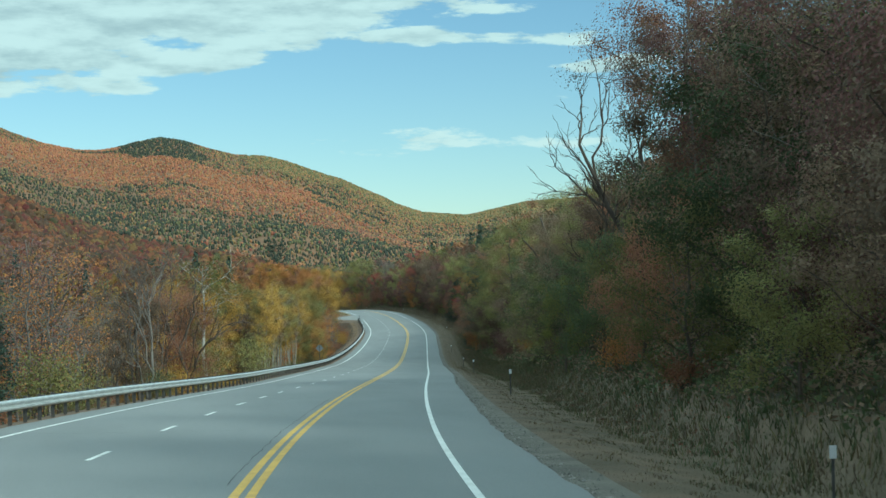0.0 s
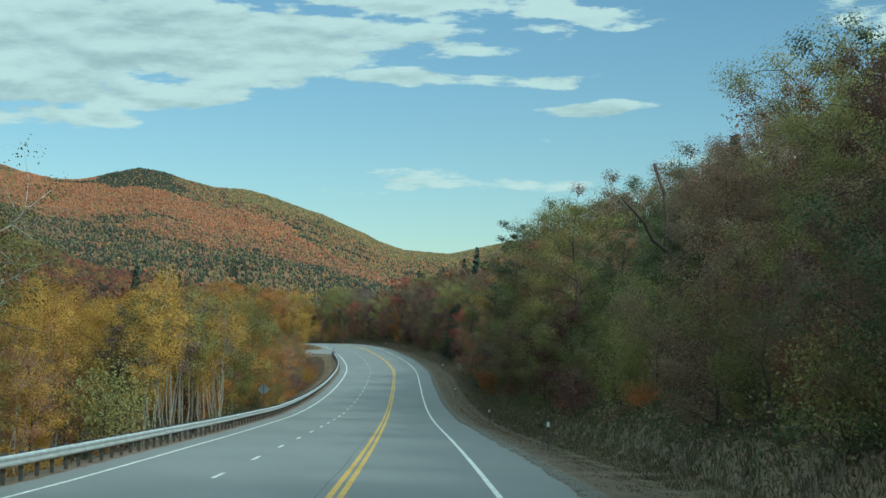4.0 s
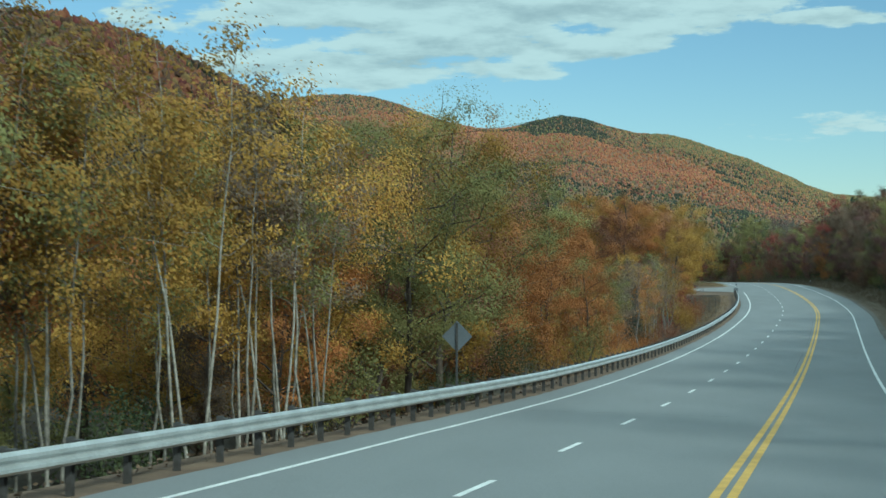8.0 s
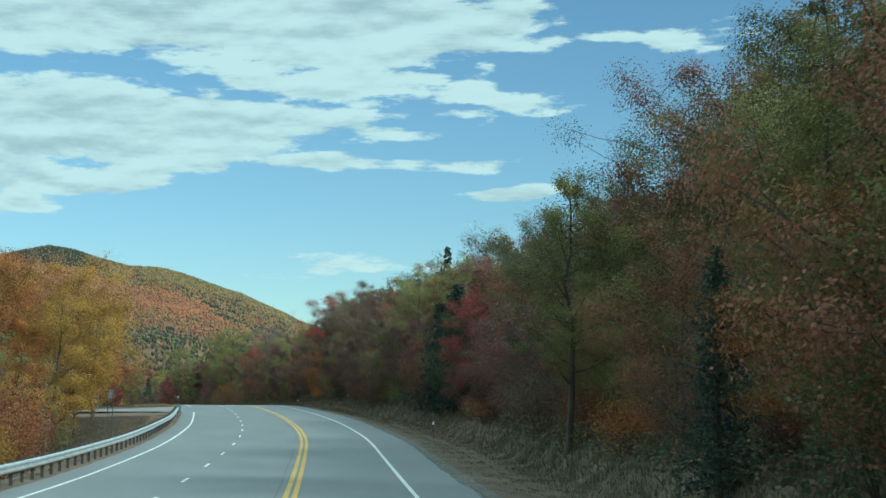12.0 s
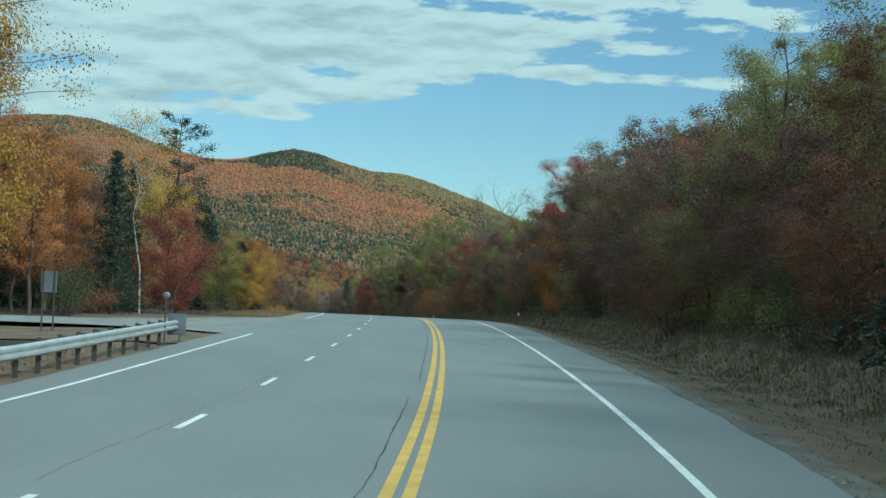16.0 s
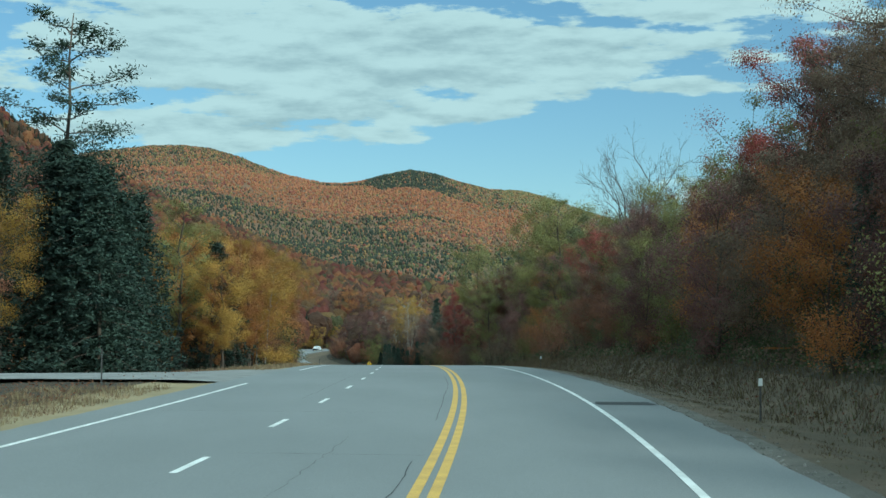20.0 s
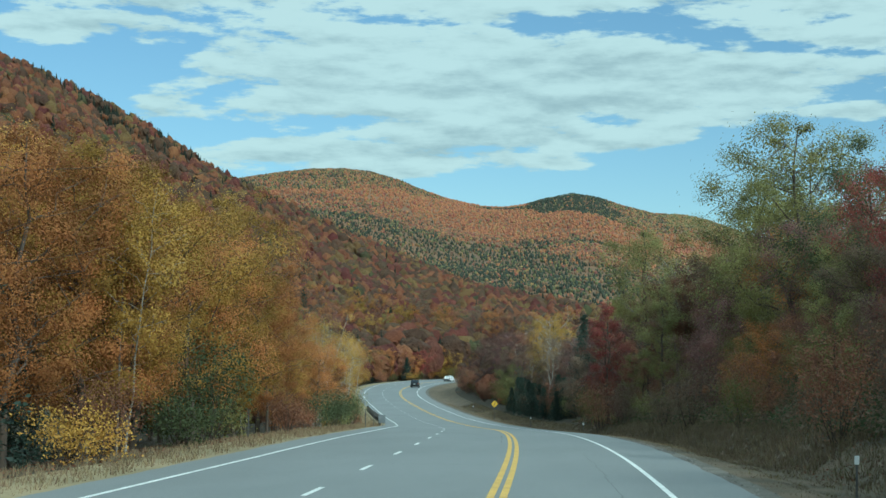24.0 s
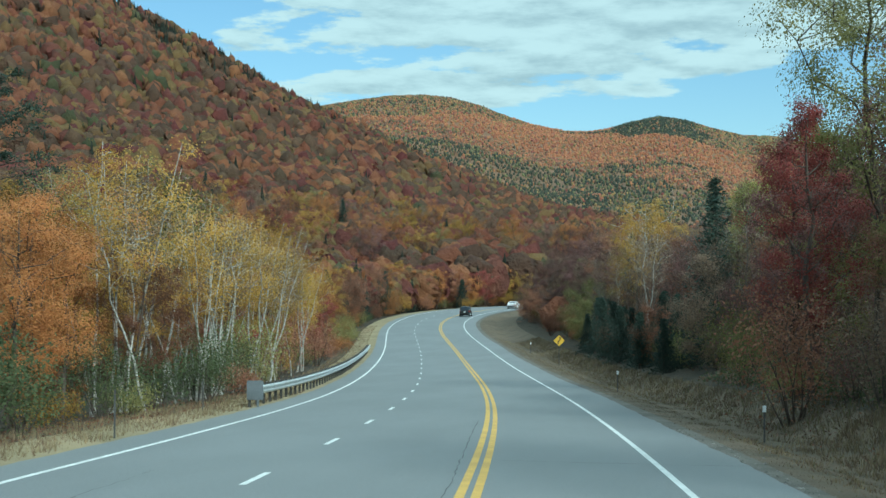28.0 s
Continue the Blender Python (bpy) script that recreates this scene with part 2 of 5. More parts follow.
BARK = material("grey_brown_bark", (0.11, 0.085, 0.065), 0.95, (0.06, 0.048, 0.04), 3, 20, 0.8, stretch=(1, 1, 0.2), per_object=0.5)
BARK_WHITE = material("birch_bark", (0.50, 0.47, 0.42), 0.8, (0.22, 0.20, 0.17), 2.2, 12, 0.3, stretch=(0.6, 0.6, 3), per_object=0.3)
BARK_PALE = material("pale_smooth_bark", (0.30, 0.275, 0.235), 0.85, (0.15, 0.135, 0.11), 2.2, 12, 0.3, stretch=(0.6, 0.6, 2), per_object=0.5)
BARK_GREY = material("bare_grey_bark", (0.19, 0.165, 0.145), 0.95, (0.11, 0.095, 0.085), 3, 20, 0.6, stretch=(1, 1, 0.25), per_object=0.3)
LEAVES = {}
for key, col in dict(yellow=(0.46, 0.29, 0.035), gold=(0.40, 0.22, 0.03), orange=(0.38, 0.145, 0.035), rust=(0.23, 0.085, 0.035), red=(0.28, 0.062, 0.048),
                     olive=(0.175, 0.155, 0.045), lime=(0.26, 0.235, 0.05), brown=(0.165, 0.10, 0.055), maroon=(0.15, 0.062, 0.05), green=(0.075, 0.09, 0.03)).items():
    # grey mixed in and dull colours lifted: a haze over shaded trees, in the colour
    grey = sum(col) / 3
    vivid = key in ("yellow", "gold", "orange", "red", "lime")
    dull = 0.12 if vivid else 0.14 if key == "olive" else 0.27
    col = tuple((c * (1 - dull) + grey * dull) * (1.1 if vivid else 1.35) for c in col)
    LEAVES[key] = material(key + "_autumn_leaves", col, 0.65, tuple(c * f for c, f in zip(col, (0.78, 0.85, 0.9))), 0.35, 6, 0.0, per_piece=0.16, per_object=0.7, translucent=0.26, spec=0.08, hues=0.016)
NEEDLES = material("spruce_needles", (0.044, 0.066, 0.046), 0.7, (0.030, 0.048, 0.037), 0.5, 8, 0.0, per_piece=0.35, per_object=0.4, translucent=0.12, hues=0.03)
PINE_NEEDLES = material("pine_needles", (0.046, 0.070, 0.044), 0.7, (0.032, 0.052, 0.036), 0.5, 8, 0.0, per_piece=0.35, per_object=0.3, translucent=0.15, hues=0.03)


# ---- mesh helpers ----
def mesh_object(name, verts, faces, mat, parent=None, label="", smooth_=False, kind=""):
    me = bpy.data.meshes.new(name)
    me.from_pydata(verts if isinstance(verts, list) else np.asarray(verts, float).tolist(), [], faces if isinstance(faces, list) else np.asarray(faces).tolist())
    if smooth_:
        me.polygons.foreach_set("use_smooth", [True] * len(me.polygons))
    for one in (mat if isinstance(mat, (list, tuple)) else (mat,)):
        me.materials.append(one)
    me.update()
    ob = new(name, me)
    if parent:
        ob.parent = parent
    return tagged(ob, label=label, kind=kind)


def part(name, bm, mat, parent, label=""):
    me = bpy.data.meshes.new(name)
    bm.to_mesh(me)
    bm.free()
    me.materials.append(mat)
    ob = new(name, me)
    ob.parent = parent
    return tagged(ob, label=label)


def box(bm, size, m=None, bevel=0.0):
    g = bmesh.ops.create_cube(bm, size=1.0, matrix=(m or Matrix()) @ Matrix.Diagonal((*size, 1)))
    if bevel:
        bmesh.ops.bevel(bm, geom=list({e for v in g["verts"] for e in v.link_edges}), offset=bevel, segments=2, affect="EDGES")
    return bm


def tube(bm, r0, r1, length, m=None, seg=10):
    bmesh.ops.create_cone(bm, cap_ends=True, segments=seg, radius1=r0, radius2=r1, depth=length, matrix=(m or Matrix()) @ Matrix.Translation((0, 0, length / 2)))
    return bm


# ---- the road's line ----
S0, DS = -50.0, 22.0
HEADING = (0.0876, 0.0251, -0.0373, -0.0998, -0.1316, -0.1437, -0.1504, -0.1519, -0.1477, -0.1450, -0.1456, -0.1458, -0.1469, -0.1462, -0.1467, -0.1439, -0.1396, -0.1044, -0.0773, -0.0660, -0.0524, -0.0401, -0.0121, 0.0128, 0.0297, 0.0391, 0.0541, 0.0721, 0.0901, 0.1116, 0.1273, 0.1460, 0.1632, 0.1735, 0.1777, 0.1841, 0.1934, 0.1964, 0.1788, 0.1361, 0.0708, -0.0119, -0.1062, -0.2072, -0.3116, -0.4173, -0.5232, -0.6289, -0.7344, -0.8398, -0.9452)
GRADE = (-0.0304, -0.0308, -0.0310, -0.0309, -0.0330, -0.0365, -0.0383, -0.0380, -0.0375, -0.0375, -0.0346, -0.0254, -0.0146, -0.0038, 0.0063, 0.0167, 0.0236, 0.0245, 0.0257, 0.0231, 0.0218, 0.0161, 0.0085, 0.0035, -0.0039, -0.0111, -0.0158, -0.0237, -0.0307, -0.0351, -0.0342, -0.0289, -0.0221, -0.0149, -0.0070, 0.0007, 0.0078, 0.0144, 0.0204, 0.0244, 0.0250, 0.0222, 0.0174, 0.0121, 0.0071, 0.0026, -0.0011, -0.0044, -0.0074, -0.0102, -0.0129)
BANK = (-0.0062, -0.0066, -0.0075, -0.0097, -0.0062, 0.0034, 0.0147, 0.0163, 0.0078, 0.0014, -0.0078, -0.0063, -0.0126, -0.0109, -0.0057, 0.0028, 0.0050, -0.0027, 0.0053, -0.0031, -0.0067, -0.0053, -0.0041, -0.0083, -0.0040, -0.0034, -0.0009, -0.0047, -0.0058, -0.0132, -0.0107, -0.0068, -0.0074, -0.0050, -0.0014, 0.0020, 0.0051, 0.0056, 0.0036, 0.0022, -0.0006, -0.0013, -0.0008, -0.0004, 0.0001, 0.0002, 0.0002, 0.0001, 0.0001, 0.0001, 0.0001)
WHITE_R, DASH_L, WHITE_L = 3.50, -3.65, -7.36
KNOTS = S0 + DS * np.arange(len(HEADING))
SG = np.arange(KNOTS[0], KNOTS[-1], 2.0)
_th = np.interp(SG, KNOTS, HEADING)
_gr = np.interp(SG, KNOTS, GRADE)
RX = np.concatenate([[0], np.cumsum(-(np.sin(_th[1:]) + np.sin(_th[:-1])))])
RY = np.concatenate([[0], np.cumsum(np.cos(_th[1:]) + np.cos(_th[:-1]))])
RZ = np.concatenate([[0], np.cumsum(_gr[1:] + _gr[:-1])])
RX, RY, RZ = (a - np.interp(-6, SG, a) for a in (RX, RY, RZ))
RB = np.interp(SG, KNOTS, BANK)


def along(s, w=0.0, dz=0.0):
    """A point beside the road: s along it, w to the right of the yellow line, dz above its surface."""
    s, w = np.asarray(s, float), np.asarray(w, float)
    a = np.interp(s, SG, _th)
    return np.stack([np.interp(s, SG, RX) + np.cos(a) * w, np.interp(s, SG, RY) + np.sin(a) * w,
                     np.interp(s, SG, RZ) + np.interp(s, SG, RB) * np.clip(w, -12, 10) + dz], -1)


def heading(s):
    return float(np.interp(s, SG, _th))


def stand(s, w, dz=0.0, turn=0.0):
    p = along(s, w, dz)
    return Matrix.Translation(p) @ Matrix.Rotation(heading(s) + radians(turn), 4, "Z")


def road_coords(x, y):
    """s and w of the places x, y."""
    x, y = np.asarray(x, float).ravel(), np.asarray(y, float).ravel()
    s, w = np.empty(len(x)), np.empty(len(x))
    for i in range(0, len(x), 4000):
        dx, dy = x[i:i + 4000, None] - RX[None, ::2], y[i:i + 4000, None] - RY[None, ::2]
        j = (dx * dx + dy * dy).argmin(1) * 2
        a = _th[j]
        qx, qy = x[i:i + 4000] - RX[j], y[i:i + 4000] - RY[j]
        s[i:i + 4000] = SG[j] + (-np.sin(a) * qx + np.cos(a) * qy)
        w[i:i + 4000] = np.cos(a) * qx + np.sin(a) * qy
    return s, w


def ease(v, lo, hi):
    t = np.clip((np.asarray(v, float) - lo) / (hi - lo), 0, 1)
    return t * t * (3 - 2 * t)


def waves(x, y, size, seed=0):
    """Smooth uneven relief, about -1 to 1."""
    r = np.random.RandomState(seed)
    out = 0
    for k in range(7):
        a, f, p = r.uniform(0, 6.28), r.uniform(0.6, 2.4) / size, r.uniform(0, 6.28)
        out = out + np.sin((np.cos(a) * x + np.sin(a) * y) * f * 6.28 + p) / 7 ** 0.5 * 0.6
    return out


def side_profile(s, w):
    """Height of the land over the road's surface, beside it."""
    s, w = np.asarray(s, float), np.asarray(w, float)
    hill = 1 - 0.35 * ease(s, 235, 320) - 0.45 * ease(s, 590, 690)
    right = np.where(w > 6.2, -0.45 * ease(w, 6.4, 8.6) + 0.5 * ease(w, 9, 12) + hill * 27 * (1 - np.exp(-np.clip(w - 10, 0, None) / 48)), 0)
    bank = (3.4 + 1.8 * (1 - ease(s, 110, 170))) * (1 - ease(s, 325, 368)) + 0.7 * ease(s, 460, 500) + 0.15
    left = np.where(w < -8.6, -bank * ease(-w, 9.3, 19) + 26 * ease(-w, 70, 420), 0)
    return right + left


def land(x, y):
    s, w = road_coords(x, y)
    z = np.interp(s, SG, RZ) + np.interp(s, SG, RB) * np.clip(w, -12, 10) + side_profile(s, w)
    z = z + waves(np.asarray(x, float).ravel(), np.asarray(y, float).ravel(), 60, 3) * 0.5 * ease(np.abs(w), 16, 40)
    return z, s, w


# ---- ground, road and verges ----
def grid_faces(nu, nv):
    i = np.arange((nu - 1) * (nv - 1))
    a = (i // (nv - 1)) * nv + i % (nv - 1)
    return np.stack([a, a + nv, a + nv + 1, a + 1], -1)


def build_ground():
    far = np.array([14, 30, 60, 120, 240, 480, 900, 1500, 2400, 3400, 4600])
    xs = np.concatenate([-330 - far[::-1], np.arange(-330, 331, 5.0), 330 + far])
    ys = np.concatenate([-90 - far[::-1], np.arange(-90, 1151, 5.0), 1150 + far[:9]])
    gx, gy = np.meshgrid(xs, ys, indexing="ij")
    z, s, w = land(gx, gy)
    near = 1 - ease(np.maximum(w - 14, -w - 16), 0, 3.5)
    z = z - 1.5 * near
    return tagged(mesh_object("ground", np.stack([gx.ravel(), gy.ravel(), z], -1), grid_faces(*gx.shape), LEAF_LITTER, smooth_=True),
                  label="forest floor covered in brown fallen leaves", category="ground", kind="structure")


def ribbon(name, s0, s1, ws, step, mat, dz=0.0, profile=None, parent=None, label="", kind="", category="", smooth_=True, fray=0.0, seed=1, outer=None):
    ss = np.arange(s0, s1 + step * 0.5, step)
    ws = np.asarray(ws, float)
    sg, wg = np.meshgrid(ss, ws, indexing="ij")
    if fray:
        r = np.random.RandomState(seed)
        wg = wg + r.uniform(-fray, fray, wg.shape) * ((np.arange(len(ws)) == 0) | (np.arange(len(ws)) == len(ws) - 1))
    if outer:
        wg[:, -1] = outer(ss) + np.random.RandomState(seed).uniform(-0.045, 0.045, len(ss))
    extra = profile(sg, wg) if profile else 0
    pts = along(sg.ravel(), wg.ravel(), dz)
    if profile:
        pts[:, 2] += np.asarray(extra).ravel()
    ob = mesh_object(name, pts, grid_faces(*sg.shape), mat, parent, label, smooth_)
    if isinstance(mat, (list, tuple)) and len(mat) > 1:
        mid = np.abs((ws[1:] + ws[:-1]) / 2)
        col = np.digitize(mid, (7.4 if ws[0] < 0 else 6.0, 11.0)[:len(mat) - 1])
        ob.data.polygons.foreach_set("material_index", np.tile(col, len(ss) - 1).tolist())
    return tagged(ob, category=category, kind=kind)


def verge_profile(s, w):
    r = np.random.RandomState(5)
    return side_profile(s, w) - 0.05 + r.uniform(-0.035, 0.035, np.shape(w)) * ease(np.abs(w), 7, 9)


def paved_edge(s):
    """Where the paved shoulder breaks off into the gravel."""
    return 5.32 - 0.22 * (1 - ease(s, 60, 130)) + 0.05 * np.sin(s * 0.13) + 0.025 * np.sin(s * 0.77 + 1)


ground = build_ground()
END = 1000.0
road = ribbon("road", -40, END, np.append(np.linspace(-8.5, 4.8, 12), 5.3), 1.0, ASPHALT, fray=0.045, outer=paved_edge, kind="structure", category="road", label="worn grey asphalt highway with three painted lanes")
ribbon("verge", -40, END, np.array([4.7, 5.3, 5.9, 6.6, 7.2, 8, 9, 10, 11.5, 13, 15, 18]), 2.5, [GRAVEL, VERGE_EARTH, LEAF_LITTER], profile=verge_profile, kind="structure", category="verge", label="sandy gravel road shoulder and ditch")
for a, b, mats, words in ((-40, 366, [GRAVEL, SOIL, LEAF_LITTER], "bare brown dirt verge under the guardrail"), (366, 410, [GRAVEL, SOIL, SOIL], "bare brown dirt island beside the junction"),
                          (410, END, [GRAVEL, DRY_GRASS, LEAF_LITTER], "dry tan grass verge beside the road")):
    ribbon("verge", a, b, np.array([-8.0, -8.6, -9.2, -10, -11, -12.5, -14.5, -17, -20]), 2.5, mats, profile=verge_profile, kind="structure", category="verge", label=words)


def line(name, s0, s1, w, width, mat, label, category="road marking"):
    return ribbon(name, s0, s1, [w - width / 2, w + width / 2], 2.0, mat, dz=0.006, parent=None, kind="structure", category=category, label=label)


line("edge_line", -40, END, WHITE_R, 0.13, WHITE_PAINT, "solid white edge line painted on the asphalt")
for a, b in ((-40, 376), (407, 451), (474, END)):
    line("edge_line", a, b, WHITE_L, 0.13, WHITE_PAINT, "solid white edge line painted on the asphalt")
for w in (-0.125, 0.125):
    line("centre_line", -40, END, w, 0.15, YELLOW_PAINT, "yellow line of the double centre marking")
DASH_S = (38, 56, 73, 159, 168, 196, 215, 246, 317, 328, 348, 369, 389, 419, 429, 498, 517, 537, 577, 588, 599)
DASH_F = (-0.37, -0.59, -0.98, -0.70, -0.85, -1.10, -1.25, -1.35, -1.46, -1.46, -1.49, -1.51, -1.56, -1.66, -1.73, -2.05, -2.18, -2.29, -2.41, -2.34, -2.28)
for k in range(-3, 92):
    s = k * 10.384
    for _ in range(4):
        s = (k + float(np.interp(s, DASH_S, DASH_F))) * 10.384
    if -38 < s < END - 10:
        ribbon("lane_dash", s - 1.3, s + 1.3, [DASH_L - 0.06, DASH_L + 0.06], 1.3, WHITE_PAINT, dz=0.006, kind="structure", category="road marking", label="short white lane dash painted on the asphalt")


# ---- mountains ----
def dome(r, rings, sides):
    """A rounded crown, open below: verts and triangles."""
    V, F = [(0, 0, 1.0)], []
    for k in range(1, rings + 1):
        a = k / rings * 2.3
        for j in range(sides):
            b = 6.283 * (j + 0.5 * (k % 2)) / sides
            V.append((math.sin(a) * math.cos(b), math.sin(a) * math.sin(b), math.cos(a)))
    for j in range(sides):
        F.append((0, 1 + j, 1 + (j + 1) % sides))
    for k in range(rings - 1):
        o, q = 1 + k * sides, 1 + (k + 1) * sides
        for j in range(sides):
            n = (j + 1) % sides
            F += [(o + j, q + j, q + n), (o + j, q + n, o + n)]
    V = np.array(V)
    p = r.uniform(0, 6.28, 6)
    lump = 1 + 0.16 * np.sin(V[:, 0] * 4 + p[0]) * np.sin(V[:, 1] * 4 + p[1]) + 0.12 * np.sin(V[:, 2] * 5 + p[2]) + r.uniform(-0.17, 0.17, len(V))
    return V * lump[:, None] * (1, 1, 1.05), np.array(F)


def spire(r, tiers, sides):
    """A narrow conifer of drooping tiers."""
    V, F = [], []
    for k in range(tiers):
        z0, z1 = -0.7 + 2.3 * k / tiers, -0.7 + 2.3 * (k + 1.7) / tiers
        rad = 0.60 * (1 - k / tiers) + 0.06
        o = len(V)
        V.append((0, 0, z1))
        for j in range(sides):
            a = 6.283 * j / sides + k
            q = rad * (1.0 if j % 2 else 0.6) * r.uniform(0.8, 1.2)
            V.append((math.cos(a) * q, math.sin(a) * q, z0 - 0.05 * (j % 2)))
        F += [(o, o + 1 + j, o + 1 + (j + 1) % sides) for j in range(sides)]
    return np.array(V), np.array(F)


def tufted(r, tufts, cone):
    """A crown of outward-facing leafy tufts."""
    if cone:
        h, a = r.uniform(0, 1, tufts) ** 1.3, r.uniform(0, 6.28, tufts)
        rad = 0.62 * (1 - h) * r.uniform(0.5, 1.1, tufts) + 0.03
        c = np.stack([np.cos(a) * rad, np.sin(a) * rad, h * 2.3 - 0.7], -1)
        n = np.stack([np.cos(a), np.sin(a), 0.9 + 0 * a], -1) + r.normal(size=c.shape) * 0.3
    else:
        c = r.normal(size=(tufts, 3))
        c /= np.linalg.norm(c, axis=1)[:, None]
        c[:, 2] = np.abs(c[:, 2]) * 1.15 - 0.35
        c = c * (1 + 0.2 * np.sin(c[:, 0] * 5) * np.cos(c[:, 1] * 5) + r.uniform(-0.15, 0.1, tufts))[:, None]
        n = c + r.normal(size=c.shape) * 0.25
    n = n / np.linalg.norm(n, axis=1)[:, None]
    u = np.cross(n, r.normal(size=n.shape))
    u /= np.linalg.norm(u, axis=1)[:, None]
    v = np.cross(n, u)
    k = (r.uniform(0.16, 0.34, tufts) * (36 / tufts) ** 0.5)[:, None]
    V = np.stack([c + u * k, c + v * k * 0.8, c - u * k, c - v * k * 0.8], 1).reshape(-1, 3)
    o = np.arange(tufts)[:, None] * 4
    return V, np.concatenate([o + (0, 1, 2), o + (0, 2, 3)])


def lobed(r, rings, sides, tufts):
    """A rounded, softly lobed crown with loose leafy tufts on it."""
    V, F = dome(r, rings, sides)
    V = V / np.linalg.norm(V, axis=1)[:, None]
    p, f = r.uniform(0, 6.28, 4), r.uniform(2.5, 5.5, 4)
    lump = 0.22 * np.sin(V[:, 0] * f[0] + p[0]) * np.sin(V[:, 1] * f[1] + p[1]) + 0.16 * np.sin(V[:, 0] * 3 - V[:, 1] * f[2] + p[2]) + 0.12 * np.sin(V[:, 2] * f[3] + p[3]) + r.uniform(-0.12, 0.12, len(V))
    V = V * (1 + lump)[:, None] * (r.uniform(0.8, 1.15), r.uniform(0.8, 1.15), r.uniform(0.85, 1.25))
    if not tufts:
        return V, F
    W, G = tufted(r, tufts, False)
    return np.concatenate([V, W * (1, 1, 0.9) * 0.98]), np.concatenate([F, G + len(V)])


def forest_blobs(name, places, sizes, mats, pick, label, category, crown, conifer, cones, seed=0, smooth_=True):
    """Far tree crowns, joined into one mesh; crown and conifer each make one shape from a random state."""
    r = np.random.RandomState(seed)
    kind_, a, tall = r.randint(0, 6, len(places)), r.uniform(0, 6.28, len(places)), r.uniform(0.85, 1.3, len(places))
    VV, FF, MM, off = [], [], [], 0
    for is_cone, make in ((False, crown), (True, conifer)):
        for k in range(6):
            P, T = make(r)
            m = (kind_ == k) & (cones == is_cone)
            n = int(m.sum())
            if not n:
                continue
            c, s = (np.cos(a[m]) * sizes[m])[:, None], (np.sin(a[m]) * sizes[m])[:, None]
            V = np.stack([P[None, :, 0] * c - P[None, :, 1] * s, P[None, :, 0] * s + P[None, :, 1] * c, P[None, :, 2] * (sizes[m] * tall[m])[:, None]], -1) + places[m][:, None]
            VV.append(V.reshape(-1, 3))
            FF.append((T[None] + (np.arange(n) * len(P))[:, None, None] + off).reshape(-1, 3))
            MM.append(np.repeat(pick[m], len(T)))
            off += n * len(P)
    V, F, M = np.concatenate(VV), np.concatenate(FF), np.concatenate(MM)
    me = bpy.data.meshes.new(name)
    me.vertices.add(len(V)), me.loops.add(F.size), me.polygons.add(len(F))
    me.vertices.foreach_set("co", V.ravel())
    me.loops.foreach_set("vertex_index", F.ravel())
    me.polygons.foreach_set("loop_start", np.arange(len(F)) * 3)
    for one in mats:
        me.materials.append(one)
    me.polygons.foreach_set("material_index", M)
    if smooth_:
        me.polygons.foreach_set("use_smooth", np.ones(len(F), bool))
    me.update(calc_edges=True)
    return tagged(new(name, me), label=label, category=category, kind="stuff")


def foliage_set(where, k, per_piece, hues, soft=0.0, fine=0.9, bump=0.5, relief=0.7):
    """Orange, gold, red, brown, olive and conifer crowns of one slope."""
    out = []
    for name, c, c2 in (("orange", (0.34, 0.140, 0.068), (0.24, 0.095, 0.05)), ("golden", (0.27, 0.165, 0.066), (0.18, 0.115, 0.05)), ("red", (0.23, 0.075, 0.055), (0.15, 0.055, 0.045)),
                        ("brown", (0.18, 0.10, 0.06), (0.11, 0.07, 0.045)), ("olive", (0.14, 0.13, 0.058), (0.09, 0.09, 0.042)), ("conifer", (0.045, 0.051, 0.034), (0.032, 0.04, 0.028))):
        out.append(material(where + "_" + name + "_foliage", tuple(v * k for v in c), 0.9, tuple(v * k for v in c2), 0.085, fine, bump, per_piece=per_piece, relief=relief, hues=hues, translucent=soft))
    return out


# the far set stays brighter, the lit band being in its colour
FAR = foliage_set("far", 1.0, 0.28, 0.02)
SIDE = foliage_set("slope", 0.84, 0.26, 0.02, 0.30, 1.5, 1.0, 1.3)
FAR_GROUND = material("far_woodland_floor", (0.19, 0.105, 0.055), 0.95, (0.14, 0.085, 0.05), 0.006, 0.05, 0)


def heightfield(name, xs, ys, fn, mat, label):
    gx, gy = np.meshgrid(xs, ys, indexing="ij")
    z = fn(gx, gy)
    return tagged(mesh_object(name, np.stack([gx.ravel(), gy.ravel(), z.ravel()], -1), grid_faces(*gx.shape), mat, smooth_=True), label=label, category="mountain", kind="structure")


# the far mountain: its crest as bearing (to the right) and height angle, in degrees
CREST_B = (-30, -22, -17, -14, -12.1, -10.5, -9.4, -8.3, -7.4, -6.4, -5.85, -4.7, -3.5, -2.8, -2.1, -1.3, -0.45, 0.4, 1.2, 2.3, 3.4, 4.2, 5.0, 5.7, 6.3, 7.1, 7.9, 8.4, 9.4, 11.1, 13.3, 17, 30)
CREST_E = (3.9, 4.6, 5.3, 5.88, 6.27, 6.55, 6.69, 6.73, 6.64, 6.38, 6.15, 5.76, 5.52, 5.5, 5.60, 5.82, 5.98, 5.86, 5.60, 5.32, 5.27, 5.08, 4.80, 4.55, 4.37, 4.0, 3.66, 3.38, 3.05, 2.92, 3.38, 3.6, 3.6)
FAR_EYE, FAR_D = (30.0, 270.0, -1.0), 4500.0


